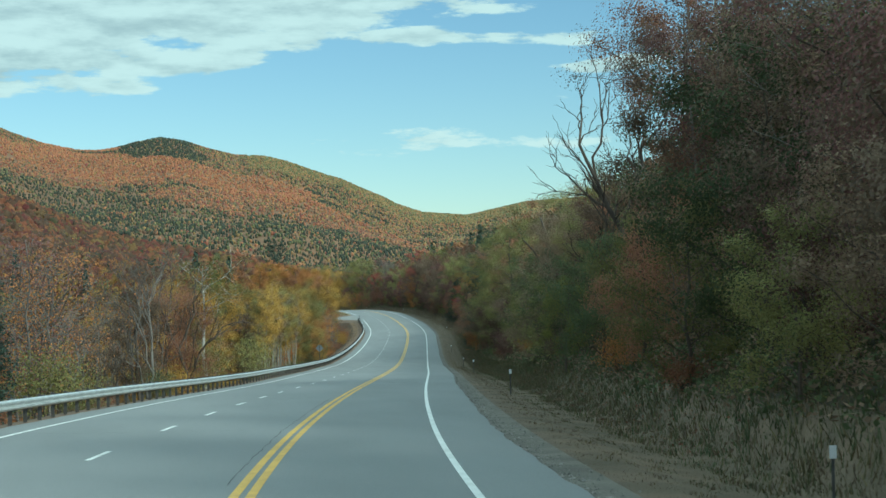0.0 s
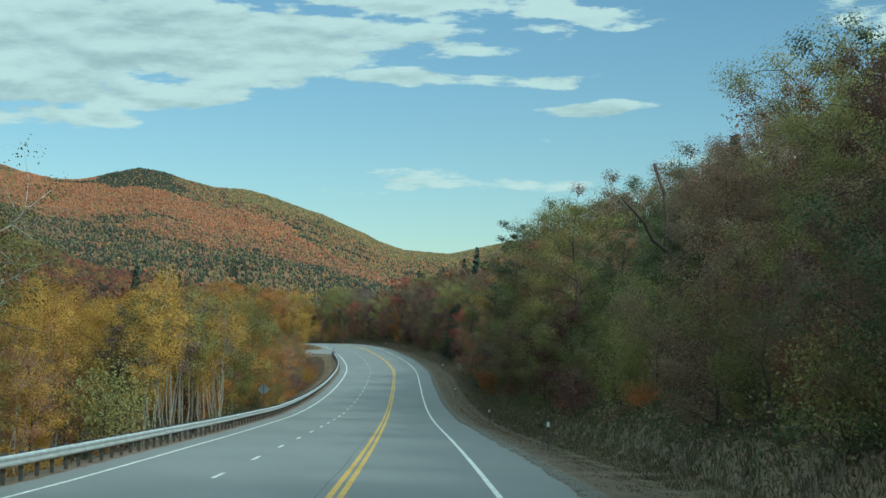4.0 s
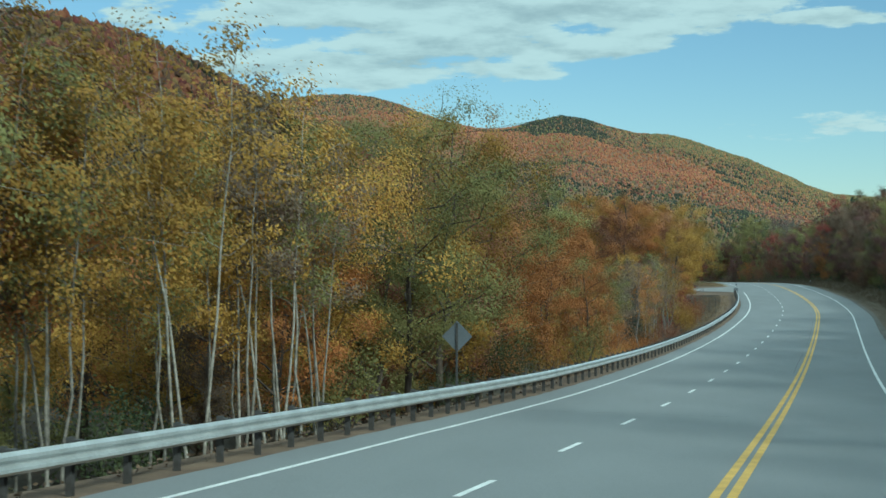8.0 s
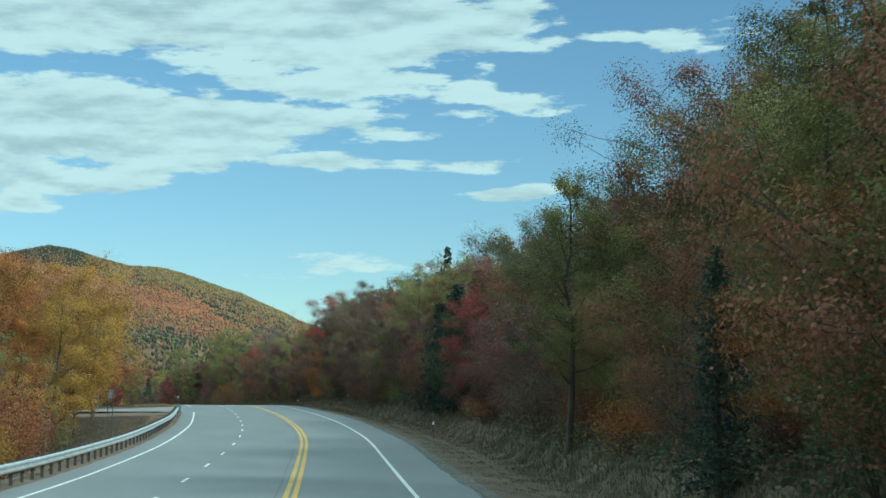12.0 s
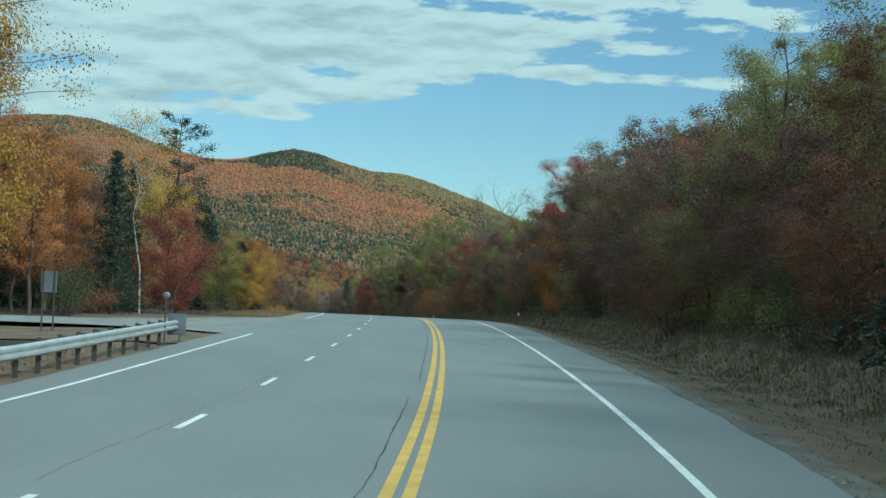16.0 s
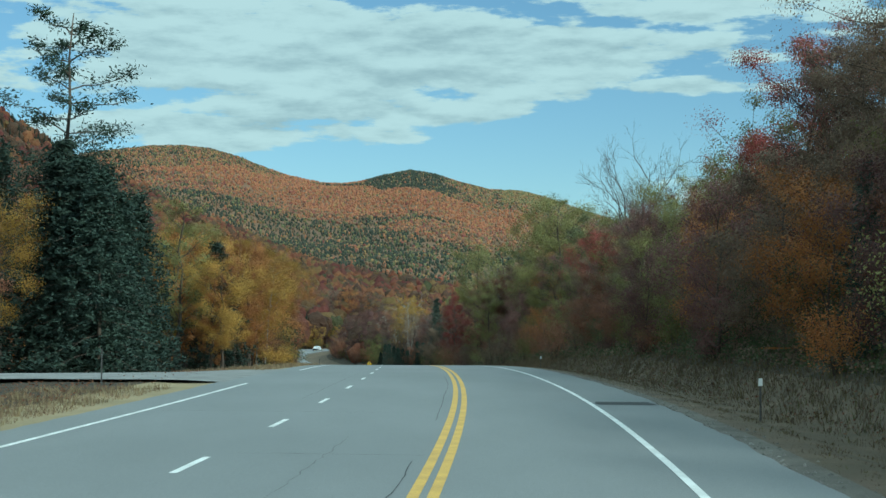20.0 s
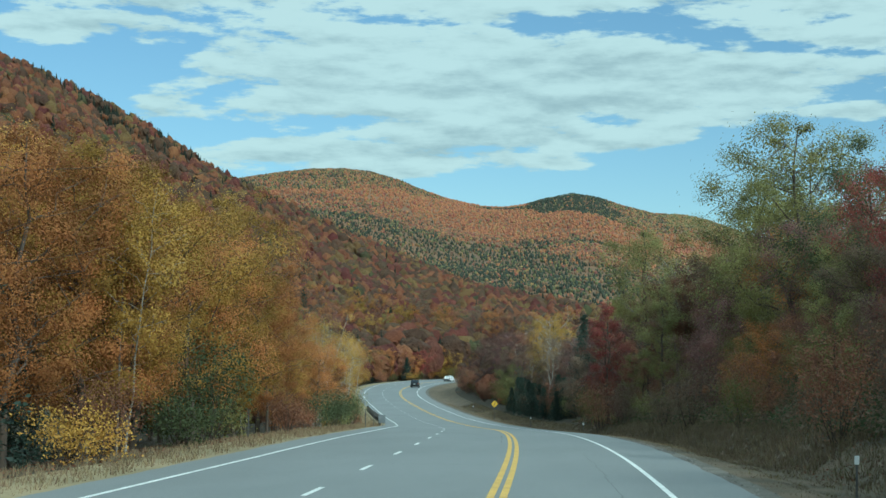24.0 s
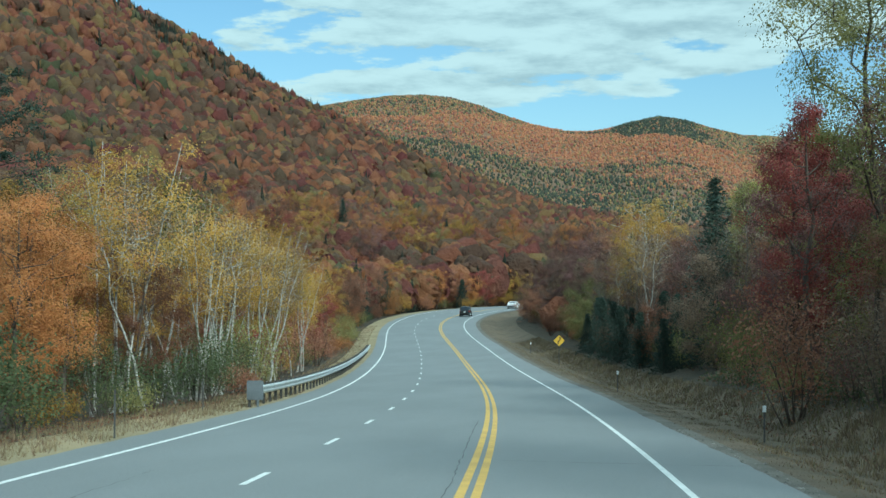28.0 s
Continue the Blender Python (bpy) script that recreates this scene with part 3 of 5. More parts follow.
def far_height(x, y):
    dx, dy = x - FAR_EYE[0], y - FAR_EYE[1]
    b, d = np.degrees(np.arctan2(dx, dy)), np.hypot(dx, dy)
    rise_ = np.tan(np.radians(np.interp(b + 0.9, CREST_B, CREST_E)))
    u = np.clip((d - 1250) / (FAR_D - 1250), 0, 1.3)
    shape = np.where(u < 1, (0.36 * ease(u, 0, 0.42) + 0.64 * ease(u, 0.22, 1.0)) * d, FAR_D * (1 - 0.9 * (u - 1)))
    fold = waves(x, y, 900, 11) * 26 + waves(x, y, 380, 12) * 9
    return rise_ * shape + fold * np.sin(np.clip(u, 0, 1) * 3.1416) * (1.25 - np.clip(u, 0, 1)) - 14


heightfield("far_mountain", np.linspace(-2500, 2000, 116), np.linspace(1350, 4900, 96), far_height, FAR_GROUND, "broad wooded mountain with two rounded summits")


def left_height(x, y):
    H = np.interp(x, (-1400, -900, -700, -570, -460, -380, -318, -180, -60, 120, 300), (325, 306, 284, 262, 257, 212, 170, 104, 56, 16, 0))
    y0 = np.interp(x, (-1400, -500, -250, -100, 50, 300), (300, 420, 560, 720, 860, 1000))
    u = (y - y0) / (1950 - y0)
    return H * np.where(u < 1, np.sin(np.clip(u, 0, 1) * 1.5708) ** 1.0 * np.clip(u, 0, 1) ** 0.12, 1 - 0.8 * (u - 1)) * np.where(u > 0, 1, 0) + 9 * waves(x, y, 420, 21) * np.clip(u * 3, 0, 1) - 11 + 6 * np.clip(u * 8, 0, 1)


def slope_height(x, y):
    """The mountainside, kept under the land beside the road."""
    gz, s, w = land(x, y)
    z = left_height(x, y)
    return np.where(np.abs(w).reshape(z.shape) < 30, np.minimum(z, gz.reshape(z.shape) - 1.0), z)


heightfield("left_mountain", np.linspace(-1400, 320, 100), np.linspace(320, 2300, 90), slope_height, FAR_GROUND, "steep mountainside in orange and rust autumn forest")


def far_forest():
    r = np.random.RandomState(31)
    n = 110000
    b, d = np.radians(r.uniform(-24, 16, n)), 1400 + (FAR_D + 60 - 1400) * r.uniform(0, 1, n) ** 0.85
    x, y = FAR_EYE[0] + np.sin(b) * d, FAR_EYE[1] + np.cos(b) * d
    z = far_height(x, y)
    bd = np.degrees(b) + 0.9
    patch = waves(x, y, 500, 41) + 0.6 * waves(x, y, 160, 42)
    fleck = waves(x, y, 210, 43) + 0.5 * waves(x, y, 90, 44)
    # degrees below the crest line
    drop = np.interp(bd, CREST_B, CREST_E) - np.degrees(np.arctan2(z + 1, d)) - 0.2 + 0.17 * patch
    pool = lambda *w: r.choice(6, n, p=np.array(w) / sum(w))
    # orange, gold, red, brown, olive, conifer
    # bright puts a sunlit strip into the tree colours; shade_ and low cloud shadow
    bright = pool(74, 10, 5, 9, 2, 0)
    mixed = pool(34, 10, 8, 38, 6, 4)
    shade_ = pool(24, 8, 6, 46, 10, 6)
    low = pool(3, 6, 1, 12, 18, 60)
    cap = pool(2, 3, 0, 5, 6, 84)
    left_cap = pool(22, 20, 1, 17, 20, 20)
    flank = pool(18, 22, 0, 20, 26, 14)
    rim = pool(3, 42, 0, 3, 52, 0)
    band0 = np.interp(bd, (-30, -12, -9, -6.5, -5, -2.2, -1.4, 0, 2, 4.6, 7), (0.4, 0.6, 0.7, 0.45, 0.0, 0.0, 0.55, 0.7, 0.65, 0.85, 1.2))
    band1 = np.interp(bd, (-30, -12, -9, -5, -3, 0, 2, 4.6, 6.5, 9), (0.9, 0.95, 1.0, 0.9, 1.0, 1.35, 1.4, 1.4, 1.3, 1.1))
    foot = np.interp(bd, (-30, -9, -5, -3, -1, 0, 3, 6, 9, 12), (1.3, 1.4, 1.25, 1.3, 2.0, 2.35, 2.1, 1.9, 1.4, 1.2))
    above = np.where(bd < -4.5, np.where(fleck > 0.8, cap, left_cap), np.where(bd < 1.0 + 0.5 * patch, cap, np.where((drop < 0.3) & (bd > 2.8), rim, np.where(fleck > 0.75, cap, flank))))
    pick = np.where(drop < band0, above, np.where(drop < band1, bright, np.where(drop < foot, np.where(fleck > 0.9, shade_, mixed), np.where(fleck < -0.8, shade_, low))))
    belt = (np.abs(drop - np.interp(bd, (-12, -6, 0, 3), (1.75, 1.75, 1.6, 1.3)) - 0.12 * fleck) < np.interp(bd, (-11, -8, -3, 0, 2), (0, 0.24, 0.26, 0.1, 0)))
    pick = np.where(belt & (r.uniform(0, 1, n) < 0.8), low, pick)
    size = r.uniform(1.7, 3.6, n) * np.where(pick == 5, 0.85, 1.0)
    forest_blobs("far_forest", np.stack([x, y, z + 2], -1), size, FAR, pick, "far autumn forest of orange, gold and dark conifer crowns", "forest", lambda q: dome(q, 2, 4), lambda q: (dome(q, 2, 4)[0] * (0.85, 0.85, 1.45), dome(q, 2, 4)[1]), pick == 5, seed=2)


def left_forest():
    r = np.random.RandomState(32)
    n = 150000
    x = r.uniform(-1150, 260, n)
    y = 330 + (2000 - 330) * r.uniform(0, 1, n) ** 1.15
    keep = (np.degrees(np.arctan2(x - 40, y - 250)) > -30) & ((y < 1250) | (r.uniform(0, 1, n) < 0.5))
    z = left_height(x, y)
    gz = land(x, y)[0]
    s, w = road_coords(x, y)
    keep &= (z > gz - 3) | ((s > 690) & (y < 1400))
    keep &= (np.abs(w) > np.where(s > 760, 16, 26))
    x, y, z = x[keep], y[keep], np.maximum(z, gz)[keep]
    n = len(x)
    crest = (y > np.where(x < -330, 1760, 1880) + 50 * waves(x, y, 200, 47)) | (waves(x, y, 300, 44) > 1.25)
    patch = waves(x, y, 140, 45) + 0.6 * waves(x, y, 45, 46)
    rnd = np.clip(r.uniform(0, 1, n) * 0.75 + 0.125 + 0.21 * patch, 0, 1)
    # orange, brown, red, gold, olive
    pick = np.select([rnd < 0.34, rnd < 0.62, rnd < 0.74, rnd < 0.95], [0, 3, 2, 1], 4)
    pick = np.where(r.uniform(0, 1, n) < np.where(crest, 0.82, 0.06), 5, pick)
    size = r.uniform(2.1, 4.2, n) * (1.0 + 0.45 * ease(y, 1100, 1500))
    size = np.where(pick == 5, size * np.where(crest, 0.72, 0.75) * r.uniform(0.7, 1.2, n), size)
    for lo, hi, tufts, tiers in ((0, 820, 80, 8), (820, 1150, 34, 5), (1150, 9999, 6, 4)):
        m = (y >= lo) & (y < hi)
        q = np.stack([x, y, z + size * 0.55], -1)[m]
        forest_blobs("mountainside_forest", q, size[m], SIDE, pick[m], "dense autumn trees in orange, rust and gold on the mountainside", "forest",
                     lambda q: lobed(q, 5, 10, tufts) if tufts > 40 else lobed(q, 4, 8, tufts) if tufts > 10 else lobed(q, 3, 7, tufts), lambda q: spire(q, tiers, 8), pick[m] == 5, seed=3)


far_forest()
left_forest()


# ---- trees ----
def tube_path(V, F, pts, r0, r1, n=6):
    """A tapered limb along points, added to the lists V and F."""
    pts = np.asarray(pts, float)
    off = len(V)
    for k, p in enumerate(pts):
        d = pts[min(k + 1, len(pts) - 1)] - pts[max(k - 1, 0)]
        d = d / (np.linalg.norm(d) + 1e-9)
        u = np.cross(d, (0.31, 0.9, 0.2))
        u /= np.linalg.norm(u) + 1e-9
        v = np.cross(d, u)
        rad = r0 + (r1 - r0) * k / (len(pts) - 1)
        for j in range(n):
            a = 6.283 * j / n
            V.append(tuple(p + (u * math.cos(a) + v * math.sin(a)) * rad))
    for k in range(len(pts) - 1):
        for j in range(n):
            F.append([off + k * n + j, off + k * n + (j + 1) % n, off + (k + 1) * n + (j + 1) % n, off + (k + 1) * n + j])
    F.append([off + (len(pts) - 1) * n + j for j in range(n)])


def leaf_mesh(name, centres, length, width, r, flat=0.0, facing=None):
    """Single leaves: small folded blades at the centres."""
    n = len(centres)
    u = r.normal(size=(n, 3))
    u[:, 2] *= 1 - flat
    u /= np.linalg.norm(u, axis=1)[:, None]
    if facing is not None:
        u = np.cross(facing, r.normal(size=(n, 3)))
        u /= np.linalg.norm(u, axis=1)[:, None] + 1e-9
    v = np.cross(u, r.normal(size=(n, 3)) if facing is None else facing)
    v /= np.linalg.norm(v, axis=1)[:, None]
    L = (length * r.uniform(0.6, 1.3, n))[:, None]
    W = (width * r.uniform(0.6, 1.3, n))[:, None]
    q = np.stack([centres - u * L * 0.5, centres + v * W * 0.5 + u * L * 0.08, centres + u * L * 0.5, centres - v * W * 0.5 + u * L * 0.08], 1).reshape(-1, 3)
    me = bpy.data.meshes.new(name)
    me.vertices.add(n * 4), me.loops.add(n * 4), me.polygons.add(n)
    me.vertices.foreach_set("co", q.ravel())
    me.loops.foreach_set("vertex_index", np.arange(n * 4))
    me.polygons.foreach_set("loop_start", np.arange(n) * 4)
    me.update(calc_edges=True)
    return me


def limb_mesh(name, V, F, mat):
    me = bpy.data.meshes.new(name)
    me.from_pydata(V, [], F)
    me.polygons.foreach_set("use_smooth", [True] * len(me.polygons))
    me.materials.append(mat)
    me.update()
    return me


def wander(r, a, b, n, sway):
    t = np.linspace(0, 1, n)[:, None]
    p = np.asarray(a, float) * (1 - t) + np.asarray(b, float) * t
    p[1:-1] += r.normal(size=(n - 2, 3)) * sway
    return p


def broadleaf(seed, height, radius, leaves, leaf, bark, low=0.18, shape=0.75, stems=1, lean=0.0, bunch=0.42, limbs=18, thick=1.0, sway=1.0):
    """Trunk mesh and crown mesh of one broad-leaved tree, standing at the origin."""
    r = np.random.RandomState(seed)
    V, F, tips = [], [], []
    for st in range(stems):
        foot = np.array([0, 0, -0.5]) + (r.normal(size=3) * (0.5, 0.5, 0) if stems > 1 else 0)
        top = np.array([*(r.normal(size=2) * (lean + 0.05) * height), height * r.uniform(0.86, 0.95)]) + foot * (1, 1, 0)
        spine = wander(r, foot, top, 9, height * 0.011 * sway)
        r0 = height * (0.011 if stems == 1 else 0.0065) * thick
        tube_path(V, F, spine, r0 * 1.2, r0 * 0.18, 7)
        for k in range(limbs if stems == 1 else max(5, limbs // stems)):
            h = low + (0.97 - low) * (k + r.uniform(0, 1)) / (limbs if stems == 1 else max(5, limbs // stems))
            a = 2.4 * k + r.uniform(-0.5, 0.5) + st * 1.3
            at = np.array([np.interp(h, np.linspace(0, 1, 9), spine[:, i]) for i in range(3)])
            env = max(0.12, math.sin(min(1, (h - low) / (1 - low) * 0.86 + 0.14) * 3.1416) ** shape) * r.uniform(0.7, 1.2)
            reach = radius * env / (1 if stems == 1 else 1.6)
            rise = reach * r.uniform(0.35, 0.95)
            end = at + np.array([math.cos(a) * reach, math.sin(a) * reach, rise])
            limb = wander(r, at, end, 5, reach * 0.06)
            tube_path(V, F, limb, r0 * (0.42 if thick > 0.9 else 0.3) * (1.15 - h * 0.7), 0.012, 5)
            tips += [(limb[j], reach * 0.26) for j in (2, 3, 4)] + [(limb[4], reach * 0.2)]
            for q in range(3):
                f0 = limb[2 + q % 3] if q < 2 else limb[3]
                tw = f0 + r.normal(size=3) * reach * 0.34 + (0, 0, reach * 0.12)
                tube_path(V, F, wander(r, f0, tw, 3, reach * 0.03), r0 * 0.14, 0.008, 4)
                tips.append((tw, reach * 0.24))
        tips.append((spine[-1], radius * 0.22))
    w = np.array([t[1] for t in tips])
    heavy = w * r.lognormal(0, 0.45, len(w))
    pick = r.choice(len(tips), leaves, p=heavy / heavy.sum())
    mid = np.array([t[0] for t in tips])[pick]
    spread = r.normal(size=(leaves, 3))
    spread *= np.minimum(1, 2.3 / np.linalg.norm(spread, axis=1))[:, None]
    c = np.array([t[0] for t in tips])[pick] + spread * (w[pick] * bunch + 0.10)[:, None] * (1, 1, 0.75)
    c[:, 2] = np.maximum(c[:, 2], 0.25)
    out = c - mid
    out /= np.linalg.norm(out, axis=1)[:, None] + 1e-9
    rim = (c - (0, 0, height * 0.55)) / (radius, radius, height * 0.45)
    face = out * 0.7 + rim * 0.8 + (0, 0, 0.3) + r.normal(size=c.shape) * 0.34
    return limb_mesh("trunk", V, F, bark), leaf_mesh("crown", c, leaf, leaf * 0.62, r, facing=face / np.linalg.norm(face, axis=1)[:, None])


def spruce(seed, height, radius, sprays, size, gaps=0.0):
    r = np.random.RandomState(seed)
    V, F, C, D = [], [], [], []
    tube_path(V, F, wander(r, (0, 0, -0.4), (0, 0, height), 6, 0.03), height * 0.012, 0.015, 7)
    whorls = int(height / 0.42)
    for k in range(whorls):
        h = 0.06 + 0.93 * k / whorls
        reach0 = radius * (1 - h) ** 0.85 + 0.12
        for j in range(7):
            if r.uniform() < gaps:
                continue
            a = 6.283 * j / 7 + k * 0.7 + r.uniform(-0.3, 0.3)
            reach = reach0 * r.uniform(0.65, 1.15)
            at = np.array([0, 0, h * height])
            end = at + (math.cos(a) * reach, math.sin(a) * reach, -reach * r.uniform(0.15, 0.45) + 0.25 * h * reach)
            if k % 2 == 0:
                tube_path(V, F, [at, (at + end) / 2 + (0, 0, 0.05 * reach), end], 0.03, 0.008, 4)
            for t in np.linspace(0.25, 1.0, max(3, int(5 * reach / radius) + 3)):
                C.append(at + (end - at) * t + r.normal(size=3) * 0.10 * (0.4 + reach))
    C = np.array(C)
    C = C[r.choice(len(C), sprays)] + r.normal(size=(sprays, 3)) * 0.12
    return limb_mesh("trunk", V, F, BARK), leaf_mesh("crown", C, size, size * 0.36, r, flat=0.55)


def white_pine(seed, height, radius, sprays, size):
    """An old pine: dense below, with a thin ragged top of level limbs."""
    r = np.random.RandomState(seed)
    V, F, C = [], [], []
    spine = wander(r, (0, 0, -0.4), (1.2, 0.2, height), 9, 0.12)
    tube_path(V, F, spine, height * 0.013, 0.03, 7)
    for k in range(46):
        h = 0.12 + 0.86 * k / 46
        dense = h < 0.62
        if not dense and k % 2:
            continue
        at = np.array([np.interp(h, np.linspace(0, 1, 9), spine[:, i]) for i in range(3)])
        for j in range(5 if dense else 2):
            a = 2.4 * (k * 3 + j) + r.uniform(-0.4, 0.4)
            reach = radius * (r.uniform(0.7, 1.1) * (1.0 - 0.45 * h) if dense else r.uniform(0.45, 1.0) * (1.12 - h) * 2.3)
            end = at + np.array([math.cos(a) * reach, math.sin(a) * reach, reach * r.uniform(0.0, 0.35 if dense else 0.6)])
            limb = wander(r, at, end, 5, reach * 0.05)
            tube_path(V, F, limb, 0.05, 0.012, 4)
            for t in (0.3, 0.4, 0.5, 0.6, 0.7, 0.78, 0.85, 0.9, 0.95, 1.0, 1.0, 1.04) if not dense else (0.3, 0.5, 0.7, 0.85, 1.0):
                C.append((limb[0] + (limb[-1] - limb[0]) * t, reach))
    pick = r.choice(len(C), sprays)
    c = np.array([q[0] for q in C])[pick] + r.normal(size=(sprays, 3)) * (0.14 + 0.07 * np.array([q[1] for q in C])[pick])[:, None] * (1, 1, 0.6)
    return limb_mesh("trunk", V, F, BARK), leaf_mesh("crown", c, size, size * 0.3, r, flat=0.3)


def bare_tree(seed, height, radius, bark, levels=5, stem=0.011):
    """A leafless tree that forks into fine twigs: trunk mesh, twig mesh."""
    r = np.random.RandomState(seed)
    V, F, TV, TF = [], [], [], []

    def grow(at, d, length, rad, level):
        end = at + d * length
        limb = wander(r, at, end, 4, length * 0.045)
        if level >= 3:
            tube_path(TV, TF, limb, rad, rad * 0.45, 3)
        else:
            tube_path(V, F, limb, rad, rad * 0.62, 6)
        if level > levels:
            return
        for k in range(4 if level < 2 else 3):
            q = d + r.normal(size=3) * (0.42 if level else 0.36) + (0, 0, 0.10)
            q /= np.linalg.norm(q)
            start = limb[r.randint(1, 4)] if k else limb[-1]
            grow(start, q, length * r.uniform(0.55, 0.78), rad * (0.55 if k else 0.62), level + 1)

    grow(np.array([0, 0, -0.4]), np.array([0.03, 0.02, 1.0]), height * 0.42, height * stem, 0)
    return limb_mesh("trunk", V, F, bark), limb_mesh("crown", TV, TF, bark)


def bush(seed, height, radius, leaves, leaf):
    r = np.random.RandomState(seed)
    V, F, tips = [], [], []
    for k in range(11):
        a = 2.4 * k
        end = np.array([math.cos(a) * radius * r.uniform(0.2, 0.9), math.sin(a) * radius * r.uniform(0.2, 0.9), height * r.uniform(0.45, 1.0)])
        limb = wander(r, (r.normal() * 0.1, r.normal() * 0.1, -0.2), end, 4, 0.08)
        tube_path(V, F, limb, 0.025, 0.006, 4)
        tips += [limb[2], limb[3], limb[3]]
    c = np.array(tips)[r.choice(len(tips), leaves)] + r.normal(size=(leaves, 3)) * (radius * 0.25, radius * 0.28, height * 0.14)
    c[:, 2] = np.maximum(c[:, 2], 0.06)
    return limb_mesh("trunk", V, F, BARK), leaf_mesh("crown", c, leaf, leaf * 0.62, r)


FORMS = dict(
    maple=[broadleaf(11, 14, 4.2, 34000, 0.105, BARK), broadleaf(12, 15, 3.8, 34000, 0.105, BARK, low=0.12), broadleaf(13, 13, 4.6, 34000, 0.108, BARK, shape=0.6)],
    slim=[broadleaf(21, 14, 2.6, 21000, 0.105, BARK, low=0.22, limbs=20), broadleaf(22, 13, 2.3, 20000, 0.105, BARK, low=0.15, limbs=20)],
    pole=[broadleaf(25, 13, 1.9, 6800, 0.125, BARK_PALE, low=0.38, limbs=18, thick=0.32, bunch=0.6, sway=0.35), broadleaf(26, 12, 2.2, 6200, 0.125, BARK_PALE, low=0.42, stems=3, lean=0.05, limbs=24, bunch=0.7, thick=0.5, sway=0.35)],
    birch=[broadleaf(31, 13, 3.0, 6800, 0.125, BARK_WHITE, low=0.46, stems=5, lean=0.07, limbs=35, bunch=0.8, thick=0.85, sway=0.5), broadleaf(32, 14, 2.8, 6200, 0.125, BARK_WHITE, low=0.50, stems=4, lean=0.08, limbs=28, bunch=0.8, thick=0.85, sway=0.5),
           broadleaf(33, 14, 2.0, 3000, 0.12, BARK_WHITE, low=0.50, stems=1, lean=0.04, limbs=18, bunch=0.9, thick=0.42, sway=0.9),
           broadleaf(34, 16, 4.0, 9000, 0.15, BARK_WHITE, low=0.52, limbs=18, thick=1.2), broadleaf(35, 13, 1.0, 70, 0.12, BARK_WHITE, low=0.62, limbs=7, thick=1.3)],
    thin=[broadleaf(41, 13, 3.4, 2400, 0.155, BARK_GREY, low=0.3, limbs=24, bunch=0.8, thick=0.7), broadleaf(42, 14, 3.0, 1800, 0.155, BARK_GREY, low=0.35, stems=3, lean=0.05, limbs=27, bunch=0.8, thick=0.85)],
    edge=[broadleaf(45, 8, 3.2, 20000, 0.105, BARK, low=0.03, limbs=18, shape=0.5), broadleaf(46, 7, 2.8, 19000, 0.10, BARK, low=0.03, limbs=18, shape=0.45)],
    back=[broadleaf(51, 14, 4.4, 12000, 0.155, BARK, low=0.1, limbs=14), broadleaf(52, 13, 4.0, 12000, 0.155, BARK, low=0.1, limbs=14, shape=0.6)],
    spruce=[spruce(61, 13, 2.6, 9500, 0.27), spruce(62, 11, 2.0, 7500, 0.26), spruce(63, 14, 2.3, 8500, 0.28, gaps=0.15), spruce(64, 11, 3.6, 15000, 0.28)],
    pine=[white_pine(71, 21, 5.2, 19000, 0.30)],
    bare=[bare_tree(81, 15, 4, BARK_GREY), bare_tree(82, 13, 4, BARK_GREY), bare_tree(83, 16, 4, BARK), bare_tree(124, 15, 5, BARK, levels=4, stem=0.0175)],
    snag=[bare_tree(84, 16, 4, BARK, levels=0, stem=0.014)],
    bush=[bush(91, 2.4, 1.5, 2800, 0.105), bush(92, 1.6, 1.3, 2300, 0.10), bush(93, 3.2, 1.6, 3200, 0.105)],
)
FORM_NAMES = dict(maple="maple_tree", slim="young_maple_tree", pole="aspen_tree", birch="birch_tree", thin="sparse_tree", edge="low_tree", back="woodland_tree", spruce="spruce_tree", pine="white_pine_tree", bare="bare_tree", snag="dead_tree", bush="shrub")
FORM_WORDS = dict(maple="broad maple tree with dense {} autumn leaves", slim="slender young tree with {} autumn leaves", pole="slender pale-stemmed aspen with thin {} leaves", birch="white-barked birch clump with thin {} leaves", thin="half-bare grey tree with a few {} leaves",
                  edge="low bushy tree with {} leaves at the forest edge", back="forest tree with {} autumn leaves on the slope", spruce="dark green spruce with drooping tiered branches", pine="tall dark pine with a ragged thin top", bare="leafless grey tree with fine bare twigs", snag="dead forked tree stripped of bark and twigs", bush="low roadside shrub with {} leaves")
COLOUR_WORDS = dict(yellow="bright yellow", gold="golden", orange="orange", rust="rust-brown", red="crimson red", olive="olive green", lime="yellow-green", brown="dull brown", maroon="dark maroon", green="dark green")
TREES = random.Random(7)
CROWNS = {}


